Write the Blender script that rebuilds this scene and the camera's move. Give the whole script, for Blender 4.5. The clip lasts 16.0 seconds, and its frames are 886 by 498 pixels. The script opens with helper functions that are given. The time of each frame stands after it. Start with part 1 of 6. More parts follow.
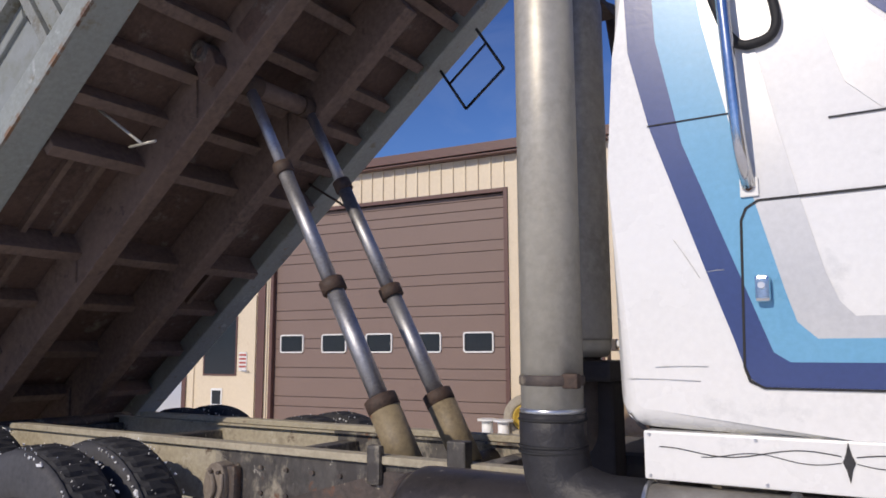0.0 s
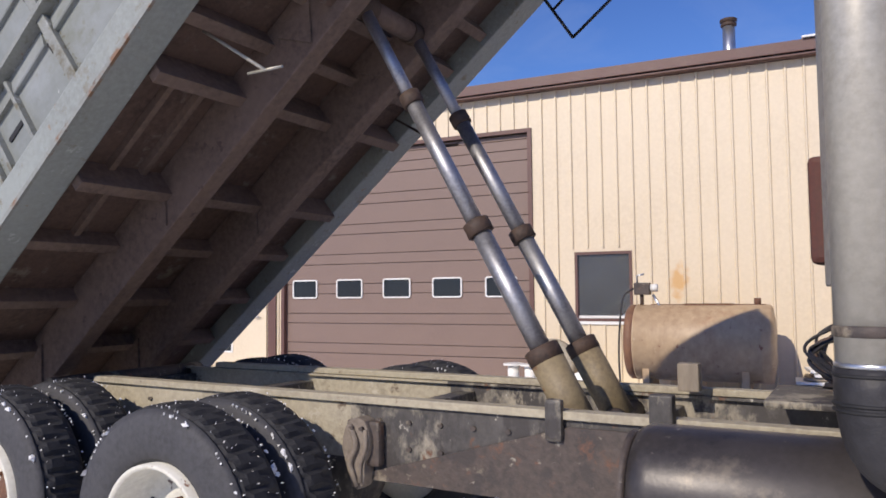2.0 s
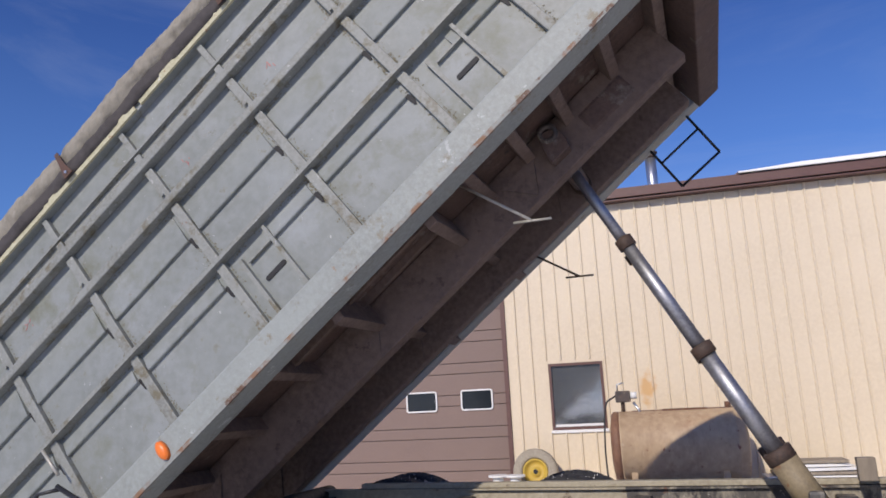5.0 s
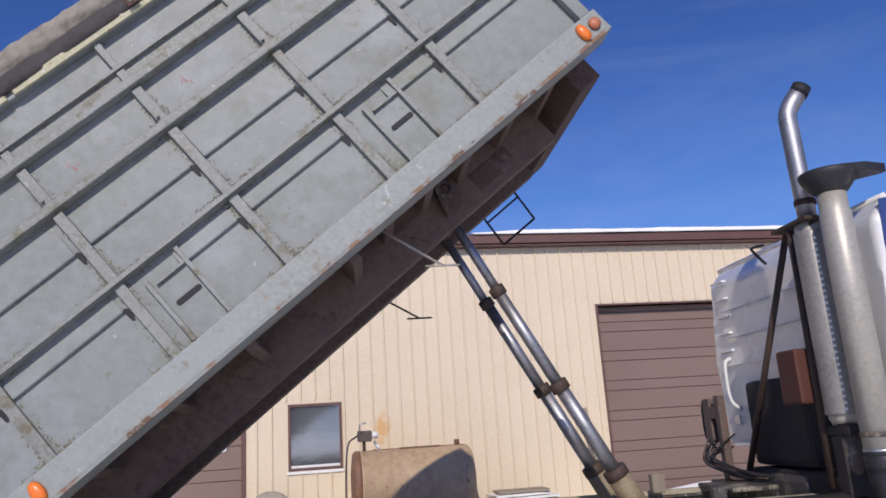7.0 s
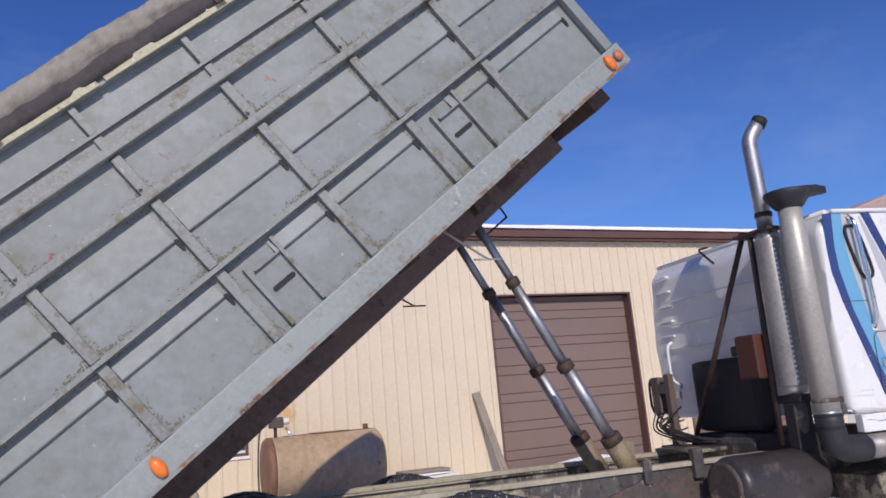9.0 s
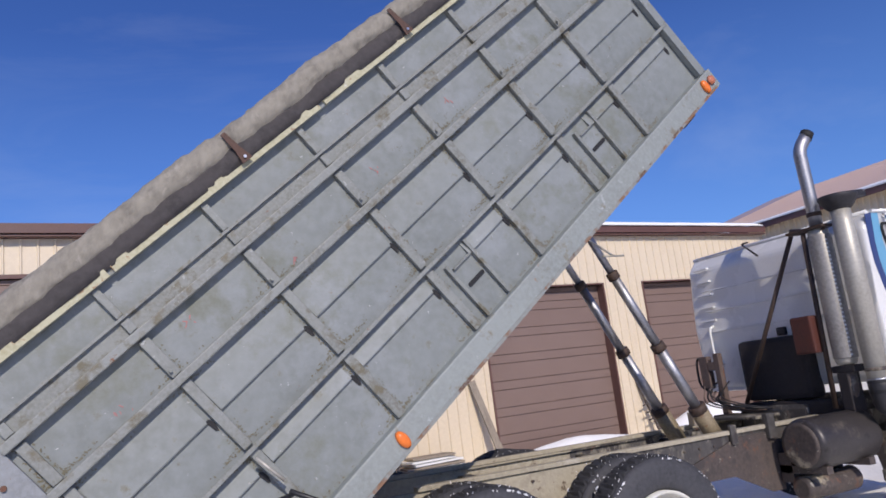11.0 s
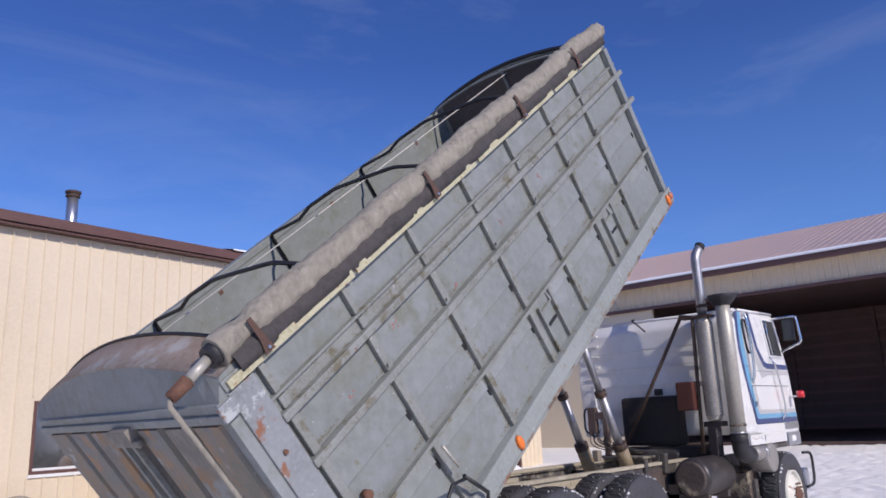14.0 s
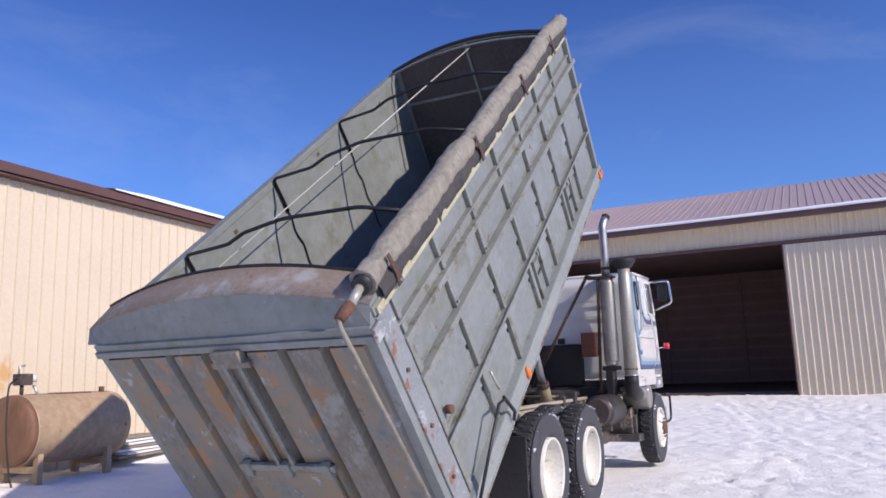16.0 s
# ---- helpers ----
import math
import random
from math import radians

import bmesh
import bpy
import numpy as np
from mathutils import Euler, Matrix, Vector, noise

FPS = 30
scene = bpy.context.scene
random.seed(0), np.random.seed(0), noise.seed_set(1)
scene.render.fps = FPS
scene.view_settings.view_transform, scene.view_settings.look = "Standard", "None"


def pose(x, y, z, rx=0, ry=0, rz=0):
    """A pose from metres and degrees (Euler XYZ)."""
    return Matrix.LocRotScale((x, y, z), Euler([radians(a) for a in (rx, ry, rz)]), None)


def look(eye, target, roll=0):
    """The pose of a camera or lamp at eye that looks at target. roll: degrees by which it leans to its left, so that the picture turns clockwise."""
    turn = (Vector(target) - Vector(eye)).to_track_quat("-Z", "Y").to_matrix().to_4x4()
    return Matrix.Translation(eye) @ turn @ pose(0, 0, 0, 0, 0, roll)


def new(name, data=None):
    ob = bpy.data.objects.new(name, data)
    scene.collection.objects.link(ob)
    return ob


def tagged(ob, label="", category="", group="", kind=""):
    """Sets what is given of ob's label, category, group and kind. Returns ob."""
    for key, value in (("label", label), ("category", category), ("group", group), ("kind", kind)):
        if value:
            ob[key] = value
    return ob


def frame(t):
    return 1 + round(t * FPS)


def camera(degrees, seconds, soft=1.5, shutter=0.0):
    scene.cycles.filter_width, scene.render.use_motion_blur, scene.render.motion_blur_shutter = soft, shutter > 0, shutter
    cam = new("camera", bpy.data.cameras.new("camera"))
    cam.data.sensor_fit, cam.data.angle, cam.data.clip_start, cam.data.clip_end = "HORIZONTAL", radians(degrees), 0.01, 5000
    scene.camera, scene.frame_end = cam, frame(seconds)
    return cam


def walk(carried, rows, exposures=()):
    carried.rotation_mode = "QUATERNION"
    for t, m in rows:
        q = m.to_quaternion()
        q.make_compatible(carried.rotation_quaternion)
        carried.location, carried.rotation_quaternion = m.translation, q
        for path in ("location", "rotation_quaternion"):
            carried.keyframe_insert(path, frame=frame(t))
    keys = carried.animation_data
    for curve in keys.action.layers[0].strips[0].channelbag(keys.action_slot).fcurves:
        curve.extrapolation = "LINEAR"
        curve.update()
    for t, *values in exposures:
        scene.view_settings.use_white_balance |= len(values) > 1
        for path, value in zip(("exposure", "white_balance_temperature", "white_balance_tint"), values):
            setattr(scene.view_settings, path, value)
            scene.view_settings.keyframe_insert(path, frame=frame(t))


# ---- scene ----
# Camera and its walk: seconds, place, yaw, pitch, roll (degrees).
cam = camera(62.10, 16.0, soft=1.7, shutter=0.0)
PATH = [
    (0.0, 4.316, -3.024, 1.584, 31.98, 7.79, -0.21),
    (0.5, 4.083, -2.968, 1.576, 30.62, 4.51, -0.28),
    (1.0, 3.863, -2.955, 1.586, 30.77, 1.73, -0.89),
    (1.5, 3.656, -3.070, 1.588, 29.91, 0.23, -0.49),
    (2.0, 3.471, -3.194, 1.601, 30.02, 3.47, -0.56),
    (2.5, 3.290, -3.342, 1.630, 31.37, 6.81, -0.77),
    (3.0, 3.102, -3.589, 1.638, 29.44, 9.36, -1.00),
    (3.5, 2.892, -3.753, 1.637, 28.06, 9.90, -2.38),
    (6.0, 1.378, -4.807, 1.708, 8.28, 12.58, -3.24),
    (6.5, 1.090, -4.815, 1.660, 1.32, 12.05, -3.77),
    (7.0, 0.774, -4.951, 1.672, -6.21, 13.74, -3.73),
    (7.5, 0.474, -5.006, 1.653, -12.92, 12.26, -6.25),
    (8.0, 0.080, -5.114, 1.682, -13.18, 10.85, -5.15),
    (8.5, -0.239, -5.183, 1.688, -16.61, 10.42, -4.91),
    (9.0, -0.601, -5.174, 1.685, -19.20, 11.98, -4.96),
    (9.5, -0.974, -5.246, 1.723, -20.56, 12.26, -6.32),
    (10.0, -1.408, -5.244, 1.731, -18.08, 12.02, -7.49),
    (12.5, -3.714, -5.004, 1.771, -41.01, 9.75, -4.91),
    (13.0, -4.197, -4.818, 1.748, -40.77, 11.08, -3.64),
    (13.5, -4.605, -4.659, 1.731, -44.36, 12.20, -2.65),
    (14.0, -5.043, -4.408, 1.672, -48.12, 13.20, -2.40),
    (14.5, -5.488, -4.266, 1.677, -52.84, 10.97, -1.48),
    (15.0, -5.849, -3.928, 1.582, -56.21, 12.84, -3.65),
    (15.5, -6.232, -3.656, 1.553, -59.65, 10.87, -3.18),
    (16.0, -6.587, -3.388, 1.527, -63.41, 9.58, -1.92),
]
walk(cam, [(t, Matrix.Translation((x, y, z)) @ Matrix.Rotation(radians(yw), 4, "Z") @ Matrix.Rotation(radians(90 + p), 4, "X")
            @ Matrix.Rotation(radians(r), 4, "Z")) for t, x, y, z, yw, p, r in PATH],
     [(0.0, -0.28, 6950, 11), (1.0, -0.11, 6900, 12), (2.5, 0.03, 6800, 12), (6.0, -0.18, 6600, 13), (9.0, -0.19, 6450, 14), (12.5, -0.11, 6450, 15), (14.0, -0.06, 6450, 16), (16.0, 0.17, 6500, 16)])

# ---- light ----
SUN = Vector((-0.18, -1.0, 0.627)).normalized()
world = bpy.data.worlds.new("sky")
scene.world = world
world.use_nodes = True
wn = world.node_tree.nodes
sky = wn.new("ShaderNodeTexSky")
sky.sky_type, sky.sun_disc = "NISHITA", False
sky.sun_elevation, sky.sun_rotation = math.asin(SUN.z), math.atan2(SUN.x, SUN.y)
sky.altitude, sky.air_density, sky.dust_density, sky.ozone_density = 900, 1.2, 0.9, 9.0
wn["Background"].inputs["Strength"].default_value = 0.104
wl = world.node_tree.links
# thin high cloud wisps
wco = wn.new("ShaderNodeTexCoord")
wmap = wn.new("ShaderNodeMapping")
wmap.inputs["Scale"].default_value = (1.2, 1.6, 4.5)
wtex = wn.new("ShaderNodeTexNoise")
wtex.inputs["Scale"].default_value, wtex.inputs["Detail"].default_value, wtex.inputs["Roughness"].default_value, wtex.inputs["Distortion"].default_value = 1.5, 7.0, 0.62, 0.9
wrng = wn.new("ShaderNodeMapRange")
wrng.inputs["From Min"].default_value, wrng.inputs["From Max"].default_value, wrng.inputs["To Max"].default_value = 0.48, 0.82, 0.13
wmix = wn.new("ShaderNodeMix")
wmix.data_type = "RGBA"
wmix.inputs[7].default_value = (6.5, 7.0, 8.2, 1)
wl.new(wco.outputs["Generated"], wmap.inputs["Vector"])
wl.new(wmap.outputs["Vector"], wtex.inputs["Vector"])
wl.new(wtex.outputs["Fac"], wrng.inputs["Value"])
wl.new(wrng.outputs["Result"], wmix.inputs[0])
wtone = wn.new("ShaderNodeMix")
wtone.data_type, wtone.blend_type = "RGBA", "MULTIPLY"
wtone.inputs[0].default_value = 1.0
wtone.inputs[7].default_value = (0.70, 0.80, 1.17, 1)
wl.new(sky.outputs["Color"], wtone.inputs[6])
wl.new(wtone.outputs[2], wmix.inputs[6])
# pale winter haze low over the horizon, all round
wsep, whaze, wlow = wn.new("ShaderNodeSeparateXYZ"), wn.new("ShaderNodeMix"), wn.new("ShaderNodeMapRange")
wlow.inputs["From Min"].default_value, wlow.inputs["From Max"].default_value, wlow.inputs["To Min"].default_value, wlow.inputs["To Max"].default_value = 0.05, 0.46, 0.18, 0.0
whaze.data_type = "RGBA"
whaze.inputs[7].default_value = (3.6, 7.6, 13.5, 1)
wl.new(wco.outputs["Generated"], wsep.inputs[0])
wl.new(wsep.outputs["Z"], wlow.inputs["Value"])
wl.new(wlow.outputs["Result"], whaze.inputs[0])
wl.new(wmix.outputs[2], whaze.inputs[6])
wl.new(whaze.outputs[2], wn["Background"].inputs["Color"])
lamp = bpy.data.lights.new("sun", "SUN")
lamp.energy, lamp.angle, lamp.color = 3.6, radians(0.53), (1.0, 0.92, 0.81)
sun_ob = new("sun", lamp)
sun_ob.matrix_world = look((0, 0, 0), -SUN)

# ---- materials ----
def material(name, color, rough=0.6, metal=0.0, dark=None, scale=6.0, amount=0.35, fine=60.0, bump=0.15, spots=(), coat=0.0, stretch=None, island=0.0, relief=0.01):
    """A surface with two scales of tone, fine relief and patches of wear: (colour, scale, threshold, softness)."""
    m = bpy.data.materials.new(name)
    m.use_nodes = True
    nt = m.node_tree
    n, l = nt.nodes, nt.links
    b = n["Principled BSDF"]
    co = n.new("ShaderNodeTexCoord").outputs["Object"]
    if stretch:
        mp = n.new("ShaderNodeMapping")
        mp.inputs["Scale"].default_value = stretch
        l.new(co, mp.inputs["Vector"])
        co = mp.outputs["Vector"]
    def tex(sc, det=6.0, rgh=0.6):
        t = n.new("ShaderNodeTexNoise")
        t.inputs["Scale"].default_value, t.inputs["Detail"].default_value, t.inputs["Roughness"].default_value = sc, det, rgh
        l.new(co, t.inputs["Vector"])
        return t.outputs["Fac"]
    def ramp(fac, lo, hi):
        r = n.new("ShaderNodeMapRange")
        r.inputs["From Min"].default_value, r.inputs["From Max"].default_value = lo, hi
        l.new(fac, r.inputs["Value"])
        return r.outputs["Result"]
    def mix(fac, a, c):
        x = n.new("ShaderNodeMix")
        x.data_type = "RGBA"
        l.new(fac, x.inputs[0])
        for sock, val in ((x.inputs[6], a), (x.inputs[7], c)):
            if isinstance(val, tuple):
                sock.default_value = (*val, 1)
            else:
                l.new(val, sock)
        return x.outputs[2]
    dark = dark or tuple(c * (1 - amount) for c in color)
    coarse, grain = tex(scale), tex(fine, 3.0)
    base = mix(ramp(coarse, 0.3, 0.7), dark, color)
    base = mix(ramp(grain, 0.35, 0.75), base, tuple(min(1, c * (1 + amount * 0.35)) for c in color))
    if island:
        g = n.new("ShaderNodeObjectInfo").outputs["Random"]
        base = mix(ramp(g, -1.0, 1.0 / island), base, dark)
    for col, sc, th, sf in spots:
        base = mix(ramp(tex(sc, 8.0, 0.7), th, th + sf), base, col)
    l.new(base, b.inputs["Base Color"])
    b.inputs["Metallic"].default_value = metal
    rr = n.new("ShaderNodeMapRange")
    rr.inputs["To Min"].default_value, rr.inputs["To Max"].default_value = max(0.03, rough - 0.12), min(1, rough + 0.12)
    l.new(coarse, rr.inputs["Value"])
    l.new(rr.outputs["Result"], b.inputs["Roughness"])
    b.inputs["Coat Weight"].default_value = coat
    b.inputs["Coat Roughness"].default_value = 0.06
    if bump:
        bp = n.new("ShaderNodeBump")
        bp.inputs["Strength"].default_value, bp.inputs["Distance"].default_value = bump, relief
        l.new(grain, bp.inputs["Height"])
        l.new(bp.outputs["Normal"], b.inputs["Normal"])
    return m


RUST = (0.20, 0.085, 0.04)
bed_paint = material("bed_grey_paint", (0.232, 0.252, 0.245), 0.55, 0, (0.172, 0.186, 0.170), 1.1, 0.12, 14, 0.16,
                     [((0.275, 0.296, 0.30), 1.6, 0.52, 0.16), ((0.172, 0.182, 0.145), 2.2, 0.53, 0.14), ((0.17, 0.162, 0.12), 7.0, 0.60, 0.10), ((0.145, 0.135, 0.10), 13.0, 0.64, 0.06), (RUST, 20.0, 0.68, 0.03), ((0.47, 0.48, 0.465), 26.0, 0.67, 0.02)])
rib_paint = material("rib_grey_paint", (0.25, 0.262, 0.245), 0.55, 0, (0.165, 0.168, 0.145), 4.0, 0.2, 60, 0.3,
                     [((0.145, 0.13, 0.085), 7.0, 0.54, 0.10), ((0.38, 0.39, 0.375), 16.0, 0.63, 0.04), (RUST, 18.0, 0.66, 0.04)])
edge_rust = material("patchy_rusty_edge", (0.25, 0.265, 0.25), 0.65, 0, (0.19, 0.195, 0.175), 3.0, 0.2, 40, 0.2, [((0.21, 0.115, 0.065), 2.6, 0.50, 0.06), ((0.12, 0.065, 0.04), 7.0, 0.58, 0.05)])
skirt_paint = material("skirt_grey_paint", (0.275, 0.30, 0.285), 0.55, 0, (0.215, 0.23, 0.212), 2.0, 0.2, 40, 0.2,
                       [((0.42, 0.44, 0.44), 6.0, 0.62, 0.05), ((0.20, 0.18, 0.13), 7.0, 0.60, 0.08), ((0.26, 0.15, 0.08), 9.0, 0.66, 0.05)])
chipped = material("chipped_corner_paint", (0.26, 0.274, 0.282), 0.55, 0, (0.19, 0.20, 0.203), 4.0, 0.2, 50, 0.2,
                   [((0.42, 0.44, 0.435), 6.0, 0.56, 0.04), ((0.25, 0.11, 0.06), 5.0, 0.57, 0.06), (RUST, 30.0, 0.66, 0.03)])
gate_paint = material("tailgate_worn_paint", (0.212, 0.218, 0.212), 0.6, 0, (0.135, 0.138, 0.130), 2.2, 0.2, 22, 0.15,
                      [((0.255, 0.205, 0.15), 2.2, 0.45, 0.12), ((0.20, 0.19, 0.15), 5.5, 0.52, 0.08), ((0.34, 0.20, 0.11), 5.0, 0.56, 0.07), ((0.36, 0.375, 0.375), 7.0, 0.60, 0.05), ((0.11, 0.07, 0.05), 12.0, 0.63, 0.05)], stretch=(1, 1, 0.4))
red_mark = material("red_marker_paint", (0.42, 0.16, 0.15), 0.7, 0, (0.30, 0.20, 0.19), 40, 0.3)
strip_yellow = material("weathered_yellow_strip", (0.47, 0.45, 0.31), 0.7, 0, (0.34, 0.31, 0.18), 8.0, 0.3, 50, 0.3, [((0.30, 0.17, 0.09), 16.0, 0.60, 0.05), ((0.60, 0.61, 0.55), 12.0, 0.62, 0.04)])
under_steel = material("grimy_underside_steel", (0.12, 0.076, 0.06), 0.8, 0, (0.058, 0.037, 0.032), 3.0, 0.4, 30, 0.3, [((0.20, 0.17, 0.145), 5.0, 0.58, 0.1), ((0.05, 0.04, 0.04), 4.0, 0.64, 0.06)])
sill_steel = material("dusty_sill_steel", (0.165, 0.115, 0.092), 0.75, 0, (0.085, 0.058, 0.048), 2.5, 0.4, 30, 0.3, [((0.09, 0.06, 0.05), 7.0, 0.62, 0.06)])
tarp_cloth = material("faded_brown_tarp", (0.285, 0.262, 0.215), 0.9, 0, (0.165, 0.15, 0.122), 9.0, 0.3, 26, 0.7, [((0.37, 0.34, 0.29), 14.0, 0.60, 0.1), ((0.19, 0.165, 0.14), 10.0, 0.66, 0.06)], stretch=(1, 1, 0.5))
tarp_dark = material("charcoal_tarp_flap", (0.062, 0.055, 0.054), 0.85, 0, None, 6.0, 0.4, 25, 0.5)
strap_brown = material("brown_strap", (0.10, 0.055, 0.04), 0.8)
black_tube = material("black_painted_tube", (0.018, 0.018, 0.02), 0.45)
tan_siding = material("tan_steel_siding", (0.69, 0.59, 0.44), 0.45, 0, (0.64, 0.538, 0.392), 0.8, 0.1, 18, 0.04, [((0.52, 0.36, 0.20), 1.2, 0.74, 0.1), ((0.60, 0.47, 0.32), 3.0, 0.66, 0.10)])
def run_stain(m, at, size, colour):
    """A rusty run with a ragged outline round a place on the wall."""
    n, l = m.node_tree.nodes, m.node_tree.links
    b = n["Principled BSDF"]
    old = b.inputs["Base Color"].links[0].from_socket
    mp, ln = n.new("ShaderNodeMapping"), n.new("ShaderNodeVectorMath")
    mp.vector_type, ln.operation = "TEXTURE", "LENGTH"
    mp.inputs["Location"].default_value, mp.inputs["Scale"].default_value = at, size
    l.new(n.new("ShaderNodeTexCoord").outputs["Object"], mp.inputs["Vector"])
    l.new(mp.outputs["Vector"], ln.inputs[0])
    ragged, fall, mx = n.new("ShaderNodeTexNoise"), n.new("ShaderNodeMath"), n.new("ShaderNodeMix")
    ragged.inputs["Scale"].default_value, ragged.inputs["Detail"].default_value = 9.0, 6.0
    l.new(n.new("ShaderNodeTexCoord").outputs["Object"], ragged.inputs["Vector"])
    fall.operation = "SUBTRACT"
    l.new(ragged.outputs["Fac"], fall.inputs[0])
    half = n.new("ShaderNodeMath")
    half.operation, half.inputs[1].default_value = "MULTIPLY", 0.55
    l.new(ln.outputs["Value"], half.inputs[0])
    l.new(half.outputs["Value"], fall.inputs[1])
    rg = n.new("ShaderNodeMapRange")
    rg.inputs["From Min"].default_value, rg.inputs["From Max"].default_value, rg.inputs["To Max"].default_value = 0.0, 0.35, 0.75
    l.new(fall.outputs["Value"], rg.inputs["Value"])
    mx.data_type = "RGBA"
    mx.inputs[7].default_value = (*colour, 1)
    l.new(rg.outputs["Result"], mx.inputs[0])
    l.new(old, mx.inputs[6])
    l.new(mx.outputs[2], b.inputs["Base Color"])


run_stain(tan_siding, (0.95, 8.36, 1.74), (0.17, 0.6, 0.34), (0.60, 0.33, 0.10))
brown_trim = material("brown_steel_trim", (0.125, 0.062, 0.052), 0.5, 0, None, 3.0, 0.2, 30, 0.05)
brown_door = material("brown_garage_door", (0.215, 0.150, 0.125), 0.55, 0, (0.185, 0.127, 0.105), 1.5, 0.15, 40, 0.08, island=0.25)
white_trim = material("white_plastic_trim", (0.78, 0.78, 0.76), 0.5, 0, None, 8.0, 0.08)
snow = material("packed_snow", (0.93, 0.91, 0.845), 0.85, 0, (0.88, 0.86, 0.80), 2.6, 0.05, 22.0, 0.6, [((0.70, 0.68, 0.645), 0.7, 0.66, 0.12), ((0.74, 0.73, 0.71), 6.0, 0.66, 0.05)], relief=0.03)
soft_snow = material("soft_snow", (0.90, 0.90, 0.89), 0.8, 0, (0.84, 0.84, 0.84), 3.0, 0.1, 20, 0.4)
roof_metal = material("pinkish_brown_roof_steel", (0.52, 0.395, 0.345), 0.4, 0, (0.45, 0.33, 0.285), 0.6, 0.15, 10, 0.03)
barn_dark = material("dark_barn_boards", (0.37, 0.255, 0.245), 0.85, 0, (0.25, 0.17, 0.165), 1.0, 0.4, 14, 0.2)
shield_steel = material("sooty_heat_shield", (0.33, 0.315, 0.29), 0.5, 0.4, (0.22, 0.205, 0.19), 3.0, 0.3, 40, 0.08)
galv = material("galvanised_steel", (0.62, 0.63, 0.65), 0.32, 0.9, (0.48, 0.49, 0.51), 6.0, 0.2, 40, 0.05)
cab_white = material("white_cab_paint", (0.79, 0.785, 0.765), 0.26, 0, (0.73, 0.725, 0.705), 1.2, 0.06, 60, 0.03, [((0.60, 0.60, 0.59), 3.0, 0.62, 0.12), ((0.40, 0.36, 0.30), 12.0, 0.72, 0.03)], coat=0.7)
navy = material("navy_blue_stripe", (0.035, 0.06, 0.19), 0.3, 0, None, 2.0, 0.15, 60, 0.02, coat=0.5)
mid_blue = material("light_blue_stripe", (0.15, 0.385, 0.58), 0.3, 0, None, 2.0, 0.12, 60, 0.02, coat=0.5)
silver = material("silver_stripe", (0.57, 0.57, 0.57), 0.35, 0.2, None, 2.0, 0.1, 60, 0.02, coat=0.4)
pin_black = material("black_pinstripe", (0.03, 0.028, 0.03), 0.5)
seam_black = material("black_rubber_seam", (0.015, 0.015, 0.017), 0.7)
chrome = material("chrome", (0.72, 0.72, 0.73), 0.14, 1.0, (0.6, 0.6, 0.61), 8.0, 0.1, 60, 0.02)
rod_chrome = material("oily_hoist_chrome", (0.42, 0.42, 0.44), 0.50, 0.9, (0.27, 0.27, 0.29), 9.0, 0.3, 70, 0.12)
barrel_paint = material("olive_hoist_barrel", (0.26, 0.205, 0.12), 0.6, 0, (0.15, 0.115, 0.075), 5.0, 0.3, 40, 0.2, [(RUST, 9.0, 0.62, 0.05)])
collar_steel = material("rusty_black_collar", (0.075, 0.046, 0.033), 0.7, 0.1, (0.03, 0.023, 0.02), 12.0, 0.4, 60, 0.3)
can_steel = material("dull_aluminium_can", (0.46, 0.44, 0.385), 0.48, 0.35, (0.36, 0.335, 0.285), 3.0, 0.2, 40, 0.06, [((0.40, 0.33, 0.24), 6.0, 0.66, 0.1)])
rubber = material("black_rubber_hose", (0.026, 0.025, 0.028), 0.55, 0, None, 8.0, 0.4, 40, 0.3, [((0.09, 0.08, 0.075), 6.0, 0.62, 0.08)])
tyre_rubber = material("tyre_rubber", (0.035, 0.035, 0.038), 0.78, 0, (0.022, 0.022, 0.024), 7.0, 0.3, 60, 0.3)
tyre_wall = material("tyre_sidewall", (0.058, 0.058, 0.064), 0.72, 0, (0.034, 0.034, 0.038), 5.0, 0.35, 40, 0.15)
rim_white = material("white_wheel_rim", (0.68, 0.665, 0.59), 0.5, 0, (0.56, 0.54, 0.46), 4.0, 0.2, 40, 0.1, [(RUST, 7.0, 0.63, 0.03), ((0.10, 0.06, 0.05), 15.0, 0.67, 0.03)])
hub_rust = material("rusty_hub", (0.17, 0.082, 0.05), 0.8, 0.1, (0.08, 0.045, 0.034), 12.0, 0.4, 60, 0.5, [((0.42, 0.39, 0.34), 9.0, 0.63, 0.05)])
frame_dark = material("black_truck_frame", (0.085, 0.078, 0.072), 0.6, 0, (0.038, 0.035, 0.034), 3.0, 0.4, 35, 0.3, [((0.33, 0.295, 0.23), 2.6, 0.52, 0.09), ((0.05, 0.044, 0.042), 5.0, 0.52, 0.06), ((0.15, 0.075, 0.045), 8.0, 0.62, 0.05), ((0.44, 0.41, 0.35), 14.0, 0.63, 0.03)], stretch=(1, 1, 0.6))
frame_dust = material("dusty_beige_frame", (0.42, 0.375, 0.28), 0.8, 0, (0.27, 0.235, 0.175), 3.0, 0.3, 35, 0.3, [((0.14, 0.10, 0.07), 7.0, 0.61, 0.06), ((0.50, 0.46, 0.37), 5.0, 0.60, 0.08), ((0.10, 0.05, 0.03), 18.0, 0.66, 0.04)])
